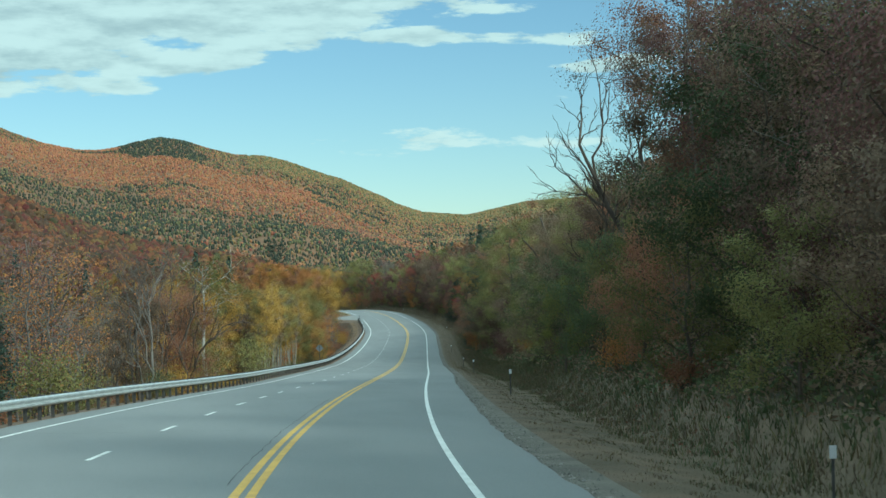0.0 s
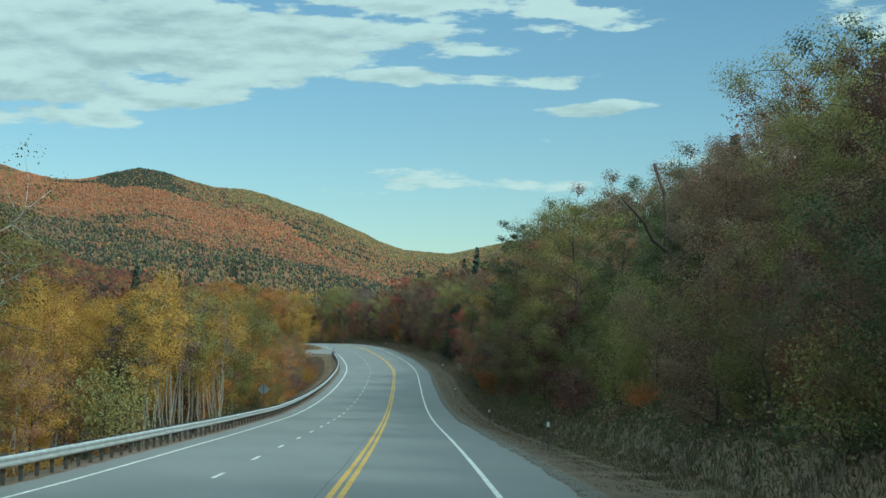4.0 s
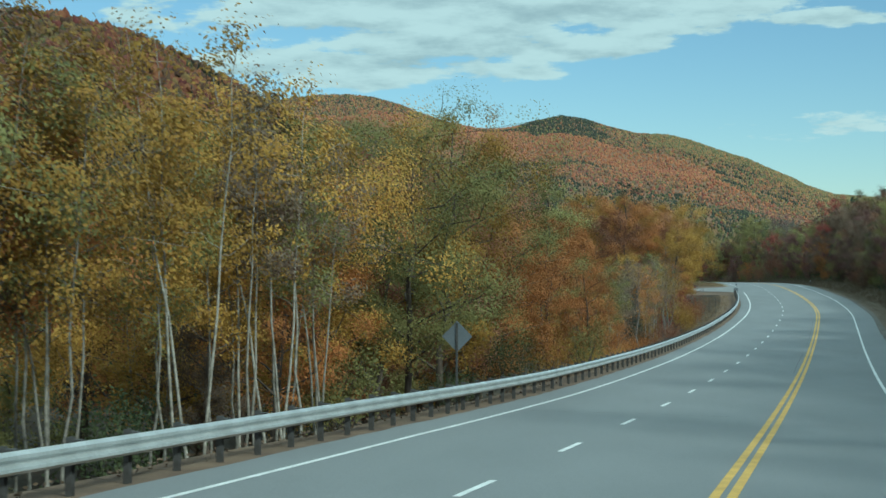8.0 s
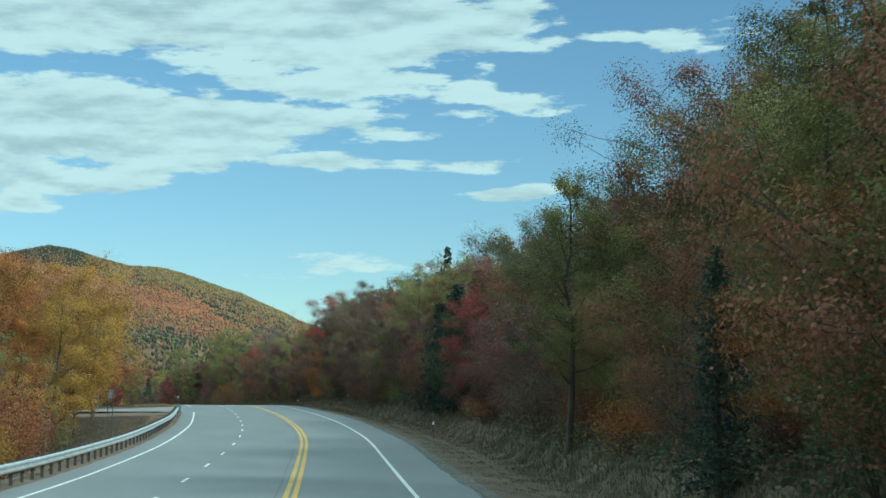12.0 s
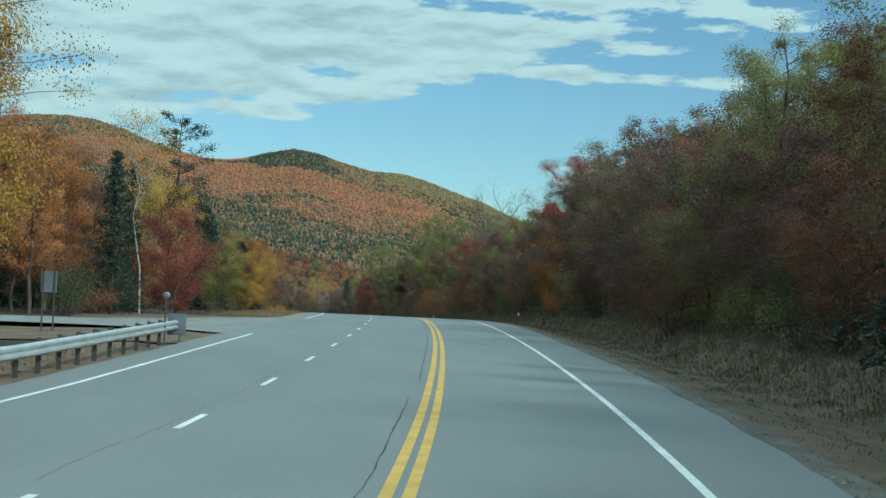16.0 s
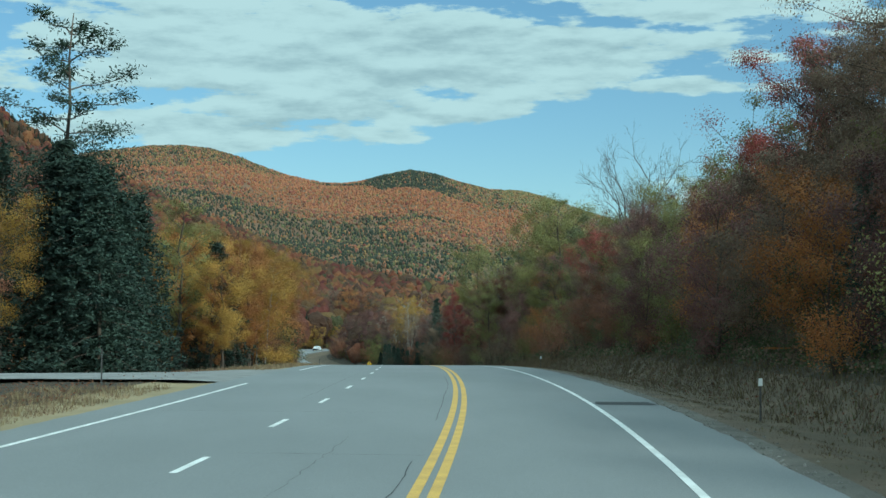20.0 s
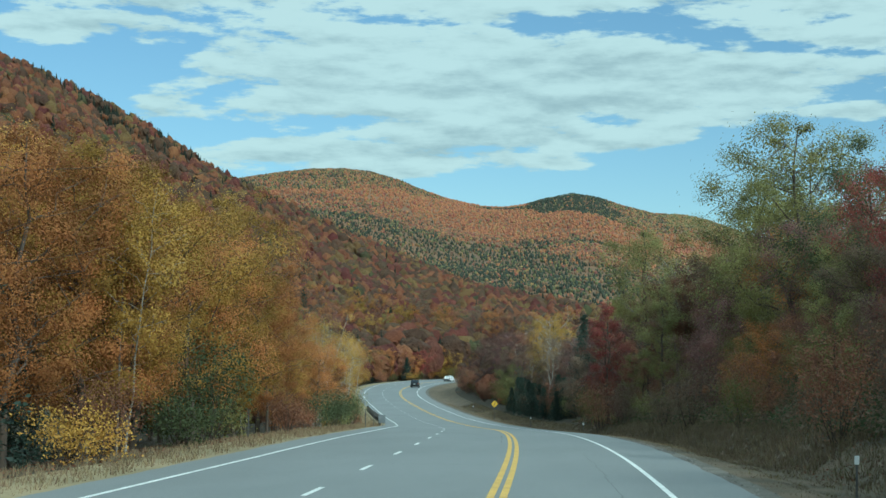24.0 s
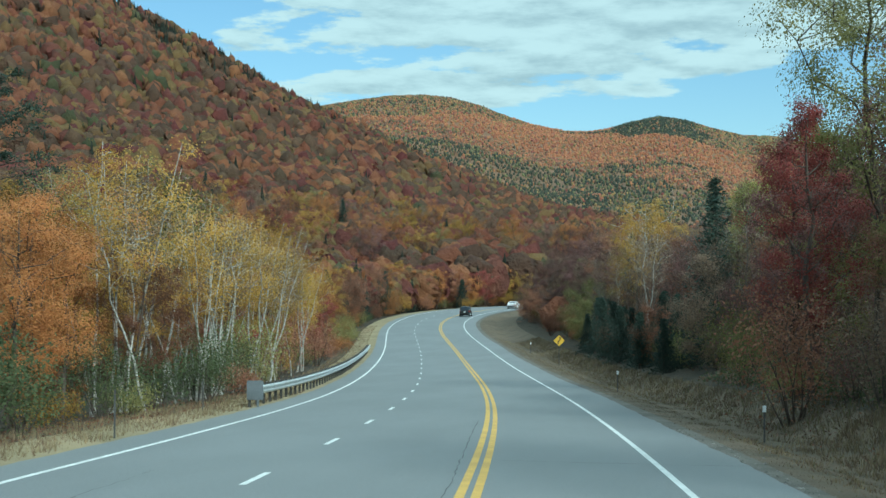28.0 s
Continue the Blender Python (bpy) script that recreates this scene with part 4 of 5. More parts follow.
def tree(form, colour, x, y, z, size=1.0, which=None, turn=None, tilt=0.0, group="", name=""):
    which = TREES.randrange(len(FORMS[form])) if which is None else which
    trunk_me, crown_me = FORMS[form][which]
    if form not in ("bare", "snag"):
        # one crown mesh for each shape and colour, shared by all trees of that kind
        key = (form, which, colour)
        if key not in CROWNS:
            CROWNS[key] = crown_me.copy()
            CROWNS[key].materials.append(NEEDLES if form == "spruce" else PINE_NEEDLES if form == "pine" else LEAVES[colour])
        crown_me = CROWNS[key]
    base = new(name or FORM_NAMES[form])
    turn = TREES.uniform(0, 6.28) if turn is None else turn
    s = size * TREES.uniform(0.96, 1.04)
    base.matrix_world = Matrix.Translation((x, y, z)) @ Matrix.Rotation(tilt, 4, "Y") @ Matrix.Rotation(turn, 4, "Z") @ Matrix.Diagonal((s, s, s, 1))
    tagged(base, label=FORM_WORDS[form].format(COLOUR_WORDS.get(colour, "")), category="shrub" if form == "bush" else "tree", group=group or {"bush": "roadside shrubs"}.get(form, "roadside trees"))
    t = new("trunk", trunk_me)
    t.parent = base
    c = new("crown", crown_me)
    c.parent = base
    return base


def plant(form, colour, s, w, size=1.0, **more):
    p = along(s, w)
    z = float(land([p[0]], [p[1]])[0][0])
    return tree(form, colour, p[0], p[1], z - 0.05, size, **more)


# kinds and colours, stretch by stretch: s from, s to, forms with weights, colours with weights
LEFT_MIX = (
    (-20, 105, dict(maple=1.5, slim=2.5, thin=5, bare=4.0, spruce=0.7), dict(rust=4, orange=3, brown=4, red=1, maroon=2)),
    (105, 178, dict(pole=6, birch=0.6, slim=4, maple=2, thin=1), dict(gold=6, olive=2, orange=2, rust=3, brown=2)),
    (178, 236, dict(maple=6, slim=3, spruce=0.2), dict(olive=3, gold=3, orange=2, rust=2)),
    (236, 300, dict(pole=3, thin=3, bare=1.2, slim=3, spruce=0.5), dict(olive=3, gold=5, brown=2, orange=1)),
    (300, 338, dict(pole=3, slim=4, thin=1), dict(gold=5, olive=4, orange=1)),
    (338, 366, dict(maple=4, slim=3), dict(gold=4, orange=4, rust=2)),
    (366, 450, dict(slim=3, spruce=3, maple=2, thin=1), dict(orange=3, rust=3, maroon=1, gold=1)),
    (450, 520, dict(slim=2, maple=2, spruce=2), dict(orange=3, rust=2, olive=2, gold=1)),
    (520, 625, dict(maple=5, slim=3, pole=1), dict(orange=6, gold=3, rust=2)),
    (625, 720, dict(birch=3, pole=4, slim=2), dict(gold=5, yellow=1, orange=2, rust=1, brown=1)),
    (720, 1000, dict(maple=4, slim=2, spruce=1.5), dict(orange=3, rust=3, red=2, gold=2, maroon=1)),
)
# the lean to brown, maroon and green also puts backlit shade into the colour
RIGHT_MIX = (
    (-30, 110, dict(maple=5, slim=3, thin=2), dict(olive=4, rust=2, brown=5, maroon=2, green=2)),
    (110, 210, dict(maple=5, slim=3), dict(olive=4, green=4, rust=2, brown=3, maroon=1)),
    (210, 330, dict(maple=5, slim=3, thin=1, spruce=0.3), dict(rust=2, brown=4, maroon=1, olive=5, green=1, orange=0.6)),
    (330, 420, dict(maple=5, slim=3), dict(olive=4, rust=3, brown=4, maroon=3, green=1, orange=0.6)),
    (420, 520, dict(maple=5, slim=3), dict(rust=3, maroon=3, brown=4, olive=3, orange=0.6)),
    (520, 640, dict(maple=4, slim=4), dict(olive=4, green=1, rust=2, maroon=3, brown=4, orange=0.8)),
    (640, 820, dict(slim=5, spruce=0.8, thin=4, bare=1.5), dict(maroon=4, brown=4, rust=2, olive=1)),
)


def choose(weights):
    return TREES.choices(list(weights), list(weights.values()))[0]


def mix_at(table, s):
    for a, b, forms, colours in table:
        if a <= s < b:
            return forms, colours
    return table[-1][2:]


def clear_of_roads(s, w):
    """Keeps the junction's side road free."""
    return not (364 < s < 397 and -46 < w < 0) and not (397 <= s < 512 and -26 < w < 0) and not (424 < s < 486 and -44 < w < 0)


def plant_forest():
    for side, table, lanes in ((1, RIGHT_MIX, ((11.4, 4.6, 0.6, 1.15), (14.5, 4.6, 0.70, 1.0), (20, 5.6, 0.85, 1.15), (28, 9.5, 0.9, 1.15))),
                               (-1, LEFT_MIX, ((14.0, 4.4, 0.62, 0.95), (18.5, 4.6, 0.8, 1.05), (25, 5.5, 0.85, 1.1), (34, 12, 0.9, 1.15)))):
        for row, (w0, gap, lo, hi) in enumerate(lanes):
            s = -25 + row * 1.7
            while s < (830 if side > 0 else 960):
                s += gap * TREES.uniform(0.7, 1.35)
                w = side * (w0 + TREES.uniform(-1.6, 1.6))
                if side < 0 and 285 < s < 366:
                    w -= 4.5 * float(ease(s, 285, 330))
                if side < 0 and s > 480:
                    w -= 1.2
                if side > 0 and s < 650 and row < 2:
                    w += 2.4 if s > 300 else 1.7
                if side > 0 and 528 < s < 606 and row < 2:
                    w += 2.2
                if side > 0 and s > 645 and row < 2:
                    w += 3.5
                if not clear_of_roads(s, w) or (side > 0 and 596 < s < 652 and w < 17) or (side > 0 and s < 30 and TREES.random() < 0.3) or (side > 0 and s > 660 and row == 0 and TREES.random() < 0.6):
                    continue
                if side > 0 and row < 2 and 70 < s < 90:
                    continue
                forms, colours = mix_at(table, s)
                form = choose(forms)
                if row >= 3 or (row == 2 and side > 0):
                    form = form if form in ("spruce",) else "back"
                if side > 0 and row == 0 and form != "spruce":
                    form = "edge"
                colour = choose(colours)
                lift = 0.70 if side < 0 and s > 556 else 0.95 if side < 0 and 188 < s < 240 else 0.76 if side < 0 and 118 <= s < 180 else 1.1 if side < 0 and 335 < s < 366 else 0.72 if side < 0 and 240 <= s < 300 else 0.8 if side < 0 and 300 <= s < 335 else 0.82 if side < 0 and s < 118 else 0.74 if side > 0 and 86 < s < 112 else 0.8 if side > 0 and 470 < s < 588 else 0.82 if side > 0 and 105 < s < 185 else 1.14 if side > 0 and 205 < s < 262 else 0.88 if side > 0 and 300 < s < 380 else 0.93 if side > 0 and 380 <= s < 440 else 0.8 if side > 0 and s > 660 else 1.0
                size = lift * TREES.uniform(lo, hi) * (0.85 if form == "birch" and side < 0 and s > 620 else 1.0)
                plant(form, colour, s, w, size)


plant_forest()

# shrubs along both edges of the wood
for side, w0, gap, colours in ((1, 9.9, 8.0, dict(brown=3, rust=3, olive=3, green=3, orange=1, maroon=1)), (-1, 12.4, 8.0, dict(orange=3, gold=2, olive=3, rust=3, green=2, red=0.15))):
    s = -20
    while s < 940:
        s += gap * TREES.uniform(0.5, 1.6)
        w = side * (w0 + TREES.uniform(-0.9, 1.6))
        if side < 0 and 300 < s < 366:
            w -= 5
        if side < 0 and 140 < s < 180 or side > 0 and s > 640:
            w += side * 4
        if side > 0 and s < 640:
            w += 2.2
        if clear_of_roads(s, w):
            plant("bush", choose(colours), s, w, TREES.uniform(0.6, 1.25))

# trees that stand out
for k in range(4):
    plant("spruce", "", 206 + 11 * k, -45 - 2 * (k % 2), 1.0)
plant("bare", "", 99, -12.8, 0.7, which=3)
plant("bare", "", 72, -15.5, 0.7, which=2)
plant("bare", "", 58, -14.5, 0.62, which=0)
plant("bare", "", 100, -16, 0.8, which=1)
plant("bare", "", 85.5, 14.7, 1.0, which=3, turn=0.6)
for k in range(7):
    plant(("edge", "bush")[k % 2], ("maroon", "brown", "olive", "rust")[k % 4], 72 + 2.8 * k, 16.0 + 1.2 * (k % 3), 0.75 + 0.1 * (k % 3))
plant("thin", "maroon", 60, 15.5, 1.1)
plant("maple", "rust", 77, 18.2, 1.2, which=1)
plant("maple", "brown", 71, 17.0, 1.1, which=0)
plant("maple", "lime", 79, 10.9, 0.4, which=0)
plant("snag", "", 141.9, 14.9, 0.98, which=0)
plant("pine", "", 226, 12.8, 0.84)
plant("maple", "olive", 200, 18.5, 1.12)
plant("maple", "olive", 165, 12.5, 1.0, which=1)
plant("spruce", "", 262, 10.8, 0.5, which=0)
plant("slim", "olive", 288, 11, 0.85)
plant("maple", "gold", 244, 13.4, 0.9, which=2)
plant("edge", "orange", 236, 11.0, 0.62, which=1)
plant("bush", "red", 300, -14.5, 1.5, which=2)
plant("bush", "red", 322, -17.5, 1.3, which=2)
plant("maple", "red", 334, 12.2, 0.68, which=0)
plant("maple", "gold", 361, -15.8, 0.86, which=0)
plant("maple", "orange", 358, -18.5, 1.0, which=1)
plant("maple", "rust", 352, -20.5, 1.05, which=2)
plant("maple", "gold", 350, -16.5, 0.75, which=2)
plant("spruce", "", 343, 12.6, 0.88, which=3)
plant("spruce", "", 350, 12.4, 0.75, which=3)
plant("spruce", "", 338, 13.4, 0.66, which=3)
plant("spruce", "", 347, 15.0, 0.95, which=3)
plant("maple", "gold", 194, -12.9, 0.84, which=1)
plant("maple", "olive", 206, -14.5, 0.9, which=2)
plant("maple", "orange", 216, -12.8, 0.55, which=0)
plant("maple", "orange", 230, -12.6, 0.6, which=1)
plant("spruce", "", 408, -19.0, 0.78, which=0)
plant("spruce", "", 419, -19.8, 0.74, which=2)
plant("birch", "gold", 411, -17.7, 0.98, which=2, tilt=0.07)
for k in range(9):
    plant("spruce", "", 399 + 3.0 * k, -25.5 - 2.2 * (k % 3), 0.7 + 0.08 * (k % 3))
for k in range(8):
    plant("bush", ("green", "brown", "rust", "olive")[k % 4], 399 + 3.4 * k, -19.6 - 0.9 * (k % 2), 1.0)
for k in range(7):
    plant(("slim", "maple", "slim")[k % 3], ("orange", "rust", "maroon", "orange")[k % 4], 398 + 2.6 * k, -21.5 - 1.5 * (k % 3), 0.72 + 0.06 * (k % 3))
plant("pine", "", 497, -23.9, 1.08)
plant("maple", "gold", 477, -24.8, 0.78, which=0)
for k in range(7):
    plant("spruce", "", 488 + 2.3 * k, -19.9 - 1.6 * (k % 3), 1.12 + 0.1 * (k % 3), which=3)
plant("spruce", "", 588, -24.0, 1.0, which=2)
plant("edge", "lime", 425, -14.2, 0.66, which=1)
plant("edge", "red", 417, -16.4, 0.86, which=0)
plant("edge", "rust", 438, -15.6, 0.72, which=1)
plant("edge", "rust", 433, -19.0, 0.9, which=0)
plant("maple", "gold", 512, -15.2, 0.66, which=2)
plant("maple", "orange", 519, -15.6, 0.72)
plant("maple", "gold", 444, -20.0, 0.8, which=0)
plant("maple", "gold", 538, -15.2, 0.78, which=2)
plant("maple", "orange", 531, -19.0, 0.95, which=0)
plant("maple", "orange", 533, -15.6, 0.85, which=1)
plant("spruce", "", 527, -15.8, 0.48, which=0)
plant("pole", "gold", 531, -13.4, 0.8, which=0, tilt=0.05)
plant("pole", "gold", 533, -14.2, 0.85, which=0)
plant("maple", "gold", 553, -14.4, 0.85, which=1)
plant("maple", "orange", 561, -15.0, 0.8, which=0)
plant("maple", "red", 479, 19.0, 1.14, which=1)
plant("maple", "maroon", 393.5, 22.5, 1.0, which=0)
plant("maple", "olive", 572.7, 17.6, 1.26, which=1)
plant("thin", "olive", 576, 19.5, 1.35, which=0)
plant("maple", "red", 544, 18.2, 0.8, which=0)
plant("birch", "gold", 535.9, -16.0, 0.95, which=2, tilt=0.06)
plant("spruce", "", 447, 13.2, 0.5, which=0)
plant("spruce", "", 404, 14.0, 0.55, which=0)
plant("spruce", "", 409, 14.6, 0.55, which=2)
plant("bare", "", 529, 17.7, 1.08, which=0)
plant("bare", "", 535, 19.6, 0.95, which=1)
plant("maple", "olive", 633, 17.4, 1.35, which=1)
plant("thin", "olive", 612, 16.5, 1.1, which=0)
plant("maple", "olive", 597, 19.5, 1.2, which=1)
plant("thin", "olive", 600, 22.5, 1.35, which=0)
plant("slim", "lime", 680, 22.5, 1.15, which=0)
plant("slim", "olive", 676, 20.0, 1.05, which=1)
plant("slim", "red", 620, 11.6, 0.84, which=0)
plant("slim", "maroon", 625, 12.2, 0.9, which=1)
plant("bush", "rust", 617, 10.4, 1.3, which=2)
plant("maple", "rust", 612, 13.4, 0.42, which=2)
plant("slim", "olive", 606, 14.2, 0.82, which=0)
plant("spruce", "", 664, 15.2, 0.95, which=0)
plant("spruce", "", 669, 16.8, 0.85, which=1)
plant("slim", "red", 662, -15.5, 0.9)
for k in range(26):
    plant("birch", ("gold", "brown", "gold", "olive")[k % 4], 620 + 2.6 * k, -12.6 - 1.3 * (k % 4), 0.70 + 0.05 * (k % 4), which=(2, 2, 1, 2, 0)[k % 5], tilt=0.05 * ((k * 7) % 5 - 2))
for k in range(5):
    plant("bush", "green", 604 + 9 * k, -12.6, 0.8)
plant("bare", "", 729, 16, 0.5, which=1)
plant("birch", "gold", 722, 19.0, 1.0, which=3)
plant("birch", "brown", 791.5, 23.4, 1.0, which=4)
plant("birch", "brown", 768, 18.8, 0.85, which=4)
plant("pine", "", 706, -41, 1.35)
plant("birch", "gold", 712, 15.2, 0.7, which=2)
plant("birch", "brown", 700, 15.4, 0.8, which=2)
plant("birch", "gold", 706, 17.0, 0.95, which=2)
for k in range(15):
    plant("spruce", "", 666 + k * 4.0, 12.2 + (k % 3) * 1.5, 0.34 + 0.05 * (k * 3 % 4), which=3)


for k in range(24):
    plant("pole", ("gold", "olive", "brown", "gold")[k % 4], 140 + 1.6 * k + (k * 5 % 7) * 0.4, -11.4 - 0.7 * (k % 3), 0.66 + 0.06 * (k % 4), which=(k // 2) % 2)
for k in range(48):
    plant("bush", ("green", "brown", "olive", "rust", "maroon")[k % 5], 42 + 11.5 * k, 13.6 + 1.1 * (k % 3) + (1.0 if k > 23 else 0), 0.55 + 0.12 * (k % 4))

# full trees on the foot of the mountainside, beyond the far bend
def foot_trees(n, seed):
    r = np.random.RandomState(seed)
    done = 0
    while done < n:
        x, y = r.uniform(-95, 75), r.uniform(745, 1010)
        s, w = road_coords([x], [y])
        if w[0] > -17 or (w[0] > -36 and s[0] < 960):
            continue
        z = max(float(land([x], [y])[0][0]), float(left_height(np.array([x]), np.array([y]))[0]))
        form = "spruce" if r.uniform() < 0.15 else "back"
        colour = ("orange", "rust", "red", "gold", "brown", "maroon", "olive")[r.choice(7, p=(0.22, 0.2, 0.1, 0.2, 0.14, 0.08, 0.06))]
        tree(form, colour, x, y, z - 0.2, r.uniform(0.6, 0.95), group="trees on the mountainside", name="" if form == "spruce" else "hillside_tree")
        done += 1


foot_trees(310, 55)


# the wood behind the first rows, on the slopes
def back_forest(name, side, w0, w1, n, table, seed, tufts=110):
    r = np.random.RandomState(seed)
    s, w = r.uniform(-30 if side < 0 else 25, 960 if side < 0 else 720, n), side * r.uniform(w0, w1, n)
    p = along(s, w)
    z = land(p[:, 0], p[:, 1])[0]
    keys = list(LEAVES) + ["needles"]
    pick = np.empty(n, int)
    for i in range(n):
        forms, colours = mix_at(table, s[i])
        pick[i] = keys.index("needles") if r.uniform() < 0.10 else keys.index(TREES.choices(list(colours), list(colours.values()))[0])
    size = r.uniform(3.0, 4.4, n)
    ok = np.array([clear_of_roads(a, b) for a, b in zip(s, w)])
    top = z + r.uniform(6.5, 10.5, n)
    q = np.stack([p[:, 0], p[:, 1], top], -1)
    for layer, drop in (("crowns", 0), ("under", 4.5))[:2 if tufts > 60 else 1]:
        forest_blobs(name, (q - (0, 0, drop))[ok], size[ok] * (1 if not drop else 1.1), list(LEAVES.values()) + [NEEDLES], pick[ok], "deep wood of mixed autumn crowns behind the roadside trees", "forest",
                     lambda q: tufted(q, tufts, False) if tufts > 60 else lobed(q, 4, 8, tufts), lambda q: tufted(q, tufts, True), pick[ok] == len(LEAVES), seed=seed, smooth_=False)


back_forest("hillside_forest", 1, 33, 95, 620, RIGHT_MIX, 51)
back_forest("valley_forest", -1, 38, 150, 760, LEFT_MIX, 52)
back_forest("upper_hillside_forest", 1, 95, 300, 2400, RIGHT_MIX, 53, 28)
back_forest("valley_floor_forest", -1, 150, 330, 2200, LEFT_MIX, 54, 28)


# ---- the junction's side roads ----
def side_road(near, far, label):
    """A paved branch to the left, given by its two edges as (w, s) pairs."""
    ws = np.unique(np.concatenate([np.arange(-70, -8, 2.0), [p[0] for p in near], [p[0] for p in far]]))
    sn = np.interp(ws, [p[0] for p in near], [p[1] for p in near])
    sf = np.interp(ws, [p[0] for p in far], [p[1] for p in far])
    k = np.linspace(0, 1, 7)
    sg = sn[:, None] * (1 - k) + sf[:, None] * k
    wg = np.repeat(ws[:, None], 7, 1)
    pts = along(sg.ravel(), wg.ravel(), 0.0)
    lift = land(pts[:, 0], pts[:, 1])[0]
    pts[:, 2] = np.where(wg.ravel() > -9, pts[:, 2] + 0.004, np.maximum(pts[:, 2], lift + 0.05))
    return tagged(mesh_object("side_road", pts, grid_faces(*sg.shape), ASPHALT_OLD, smooth_=True), label=label, category="road", kind="structure")


side_road(((-70, 368), (-20, 379.5), (-14, 379), (-8.3, 375)), ((-70, 377), (-22, 387.5), (-16, 389), (-10, 400), (-8.3, 409)), "pale paved side road joining the highway")
side_road(((-70, 446), (-15, 454), (-8.3, 452)), ((-70, 454), (-20, 462), (-12, 466), (-8.3, 476)), "pale paved exit of the side road")

# asphalt patch and cracks
ribbon("asphalt_patch", 437.6, 439.4, np.linspace(3.7, 5.25, 5), 0.6, TAR, dz=0.005, kind="structure", category="road patch", label="dark tar patch across the paved shoulder", fray=0.1)


def crack(s0, s1, w, wob, width, seed):
    r = np.random.RandomState(seed)
    ss = np.arange(s0, s1, 0.45)
    c = w + np.cumsum(r.uniform(-1, 1, len(ss))) * wob * 0.25 + r.uniform(-wob, wob, len(ss)) * 0.4
    c = w + (c - c.mean())
    h = width * r.uniform(0.2, 1.0, len(ss)) / 2
    pts = np.stack([along(ss, c - h, 0.004), along(ss, c + h, 0.004)], 1).reshape(-1, 3)
    return tagged(mesh_object("crack", pts, grid_faces(len(ss), 2), TAR), label="ragged dark crack in the asphalt", category="crack", kind="structure")


for k, (a, b) in enumerate(((20, 60), (90, 150), (215, 240), (252, 300), (312, 345), (350, 384), (392, 420), (430, 462), (480, 498), (540, 575), (585, 612))):
    crack(a, b, -0.42, 0.05, 0.026, 100 + k)
for k, (a, b, w) in enumerate(((330, 352, -3.9), (372, 400, -4.0), (300, 318, 3.1), (410, 425, -1.9), (440, 470, -4.3), (505, 530, 2.4), (565, 590, -5.6))):
    crack(a, b, w, 0.09, 0.014, 200 + k)


def cross_crack(s, w0, w1, seed):
    r = np.random.RandomState(seed)
    ws = np.arange(w0, w1, 0.3)
    c = s + np.cumsum(r.uniform(-1, 1, len(ws))) * 0.06
    pts = np.stack([along(c, ws, 0.004), along(c + 0.03 * r.uniform(0.4, 1.4, len(ws)), ws, 0.004)], 1).reshape(-1, 3)
    return tagged(mesh_object("crack", pts, grid_faces(len(ws), 2), TAR), label="ragged dark crack in the asphalt", category="crack", kind="structure")


for k, s in enumerate((36, 61, 88, 140, 181, 236, 262, 327, 351, 379, 397, 421, 433, 462, 497, 520, 548, 580, 594)):
    cross_crack(s, (-7, -4, 0.3, -3.3)[k % 4], (-1, 3.0, 5.4, 0.0)[k % 4], 300 + k)


# ---- guardrails ----
def beam_mesh(length):
    """A corrugated steel beam, along y, its face towards +x."""
    prof = ((-0.156, 0.0), (-0.14, 0.03), (-0.105, 0.08), (-0.06, 0.08), (-0.02, 0.012), (0.02, 0.012), (0.06, 0.08), (0.105, 0.08), (0.14, 0.03), (0.156, 0.0))
    V, F = [], []
    n = len(prof)
    for y in (-length / 2 - 0.06, length / 2 + 0.06):
        V += [(x, y, z) for z, x in prof] + [(x - 0.006, y, z) for z, x in prof]
    for j in range(n - 1):
        F.append([j, j + 1, 2 * n + j + 1, 2 * n + j])
        F.append([n + j + 1, n + j, 3 * n + j, 3 * n + j + 1])
    F += [[0, 2 * n, 3 * n, n], [n - 1, 2 * n - 1, 4 * n - 1, 3 * n - 1]]
    me = bpy.data.meshes.new("beam")
    me.from_pydata(V, [], F)
    me.materials.append(STEEL)
    me.update()
    return me


def boxes_mesh(name, parts, mat, bevel=0.006):
    bm = bmesh.new()
    for size, at in parts:
        box(bm, size, Matrix.Translation(at), bevel)
    me = bpy.data.meshes.new(name)
    bm.to_mesh(me)
    bm.free()
    me.materials.append(mat)
    return me


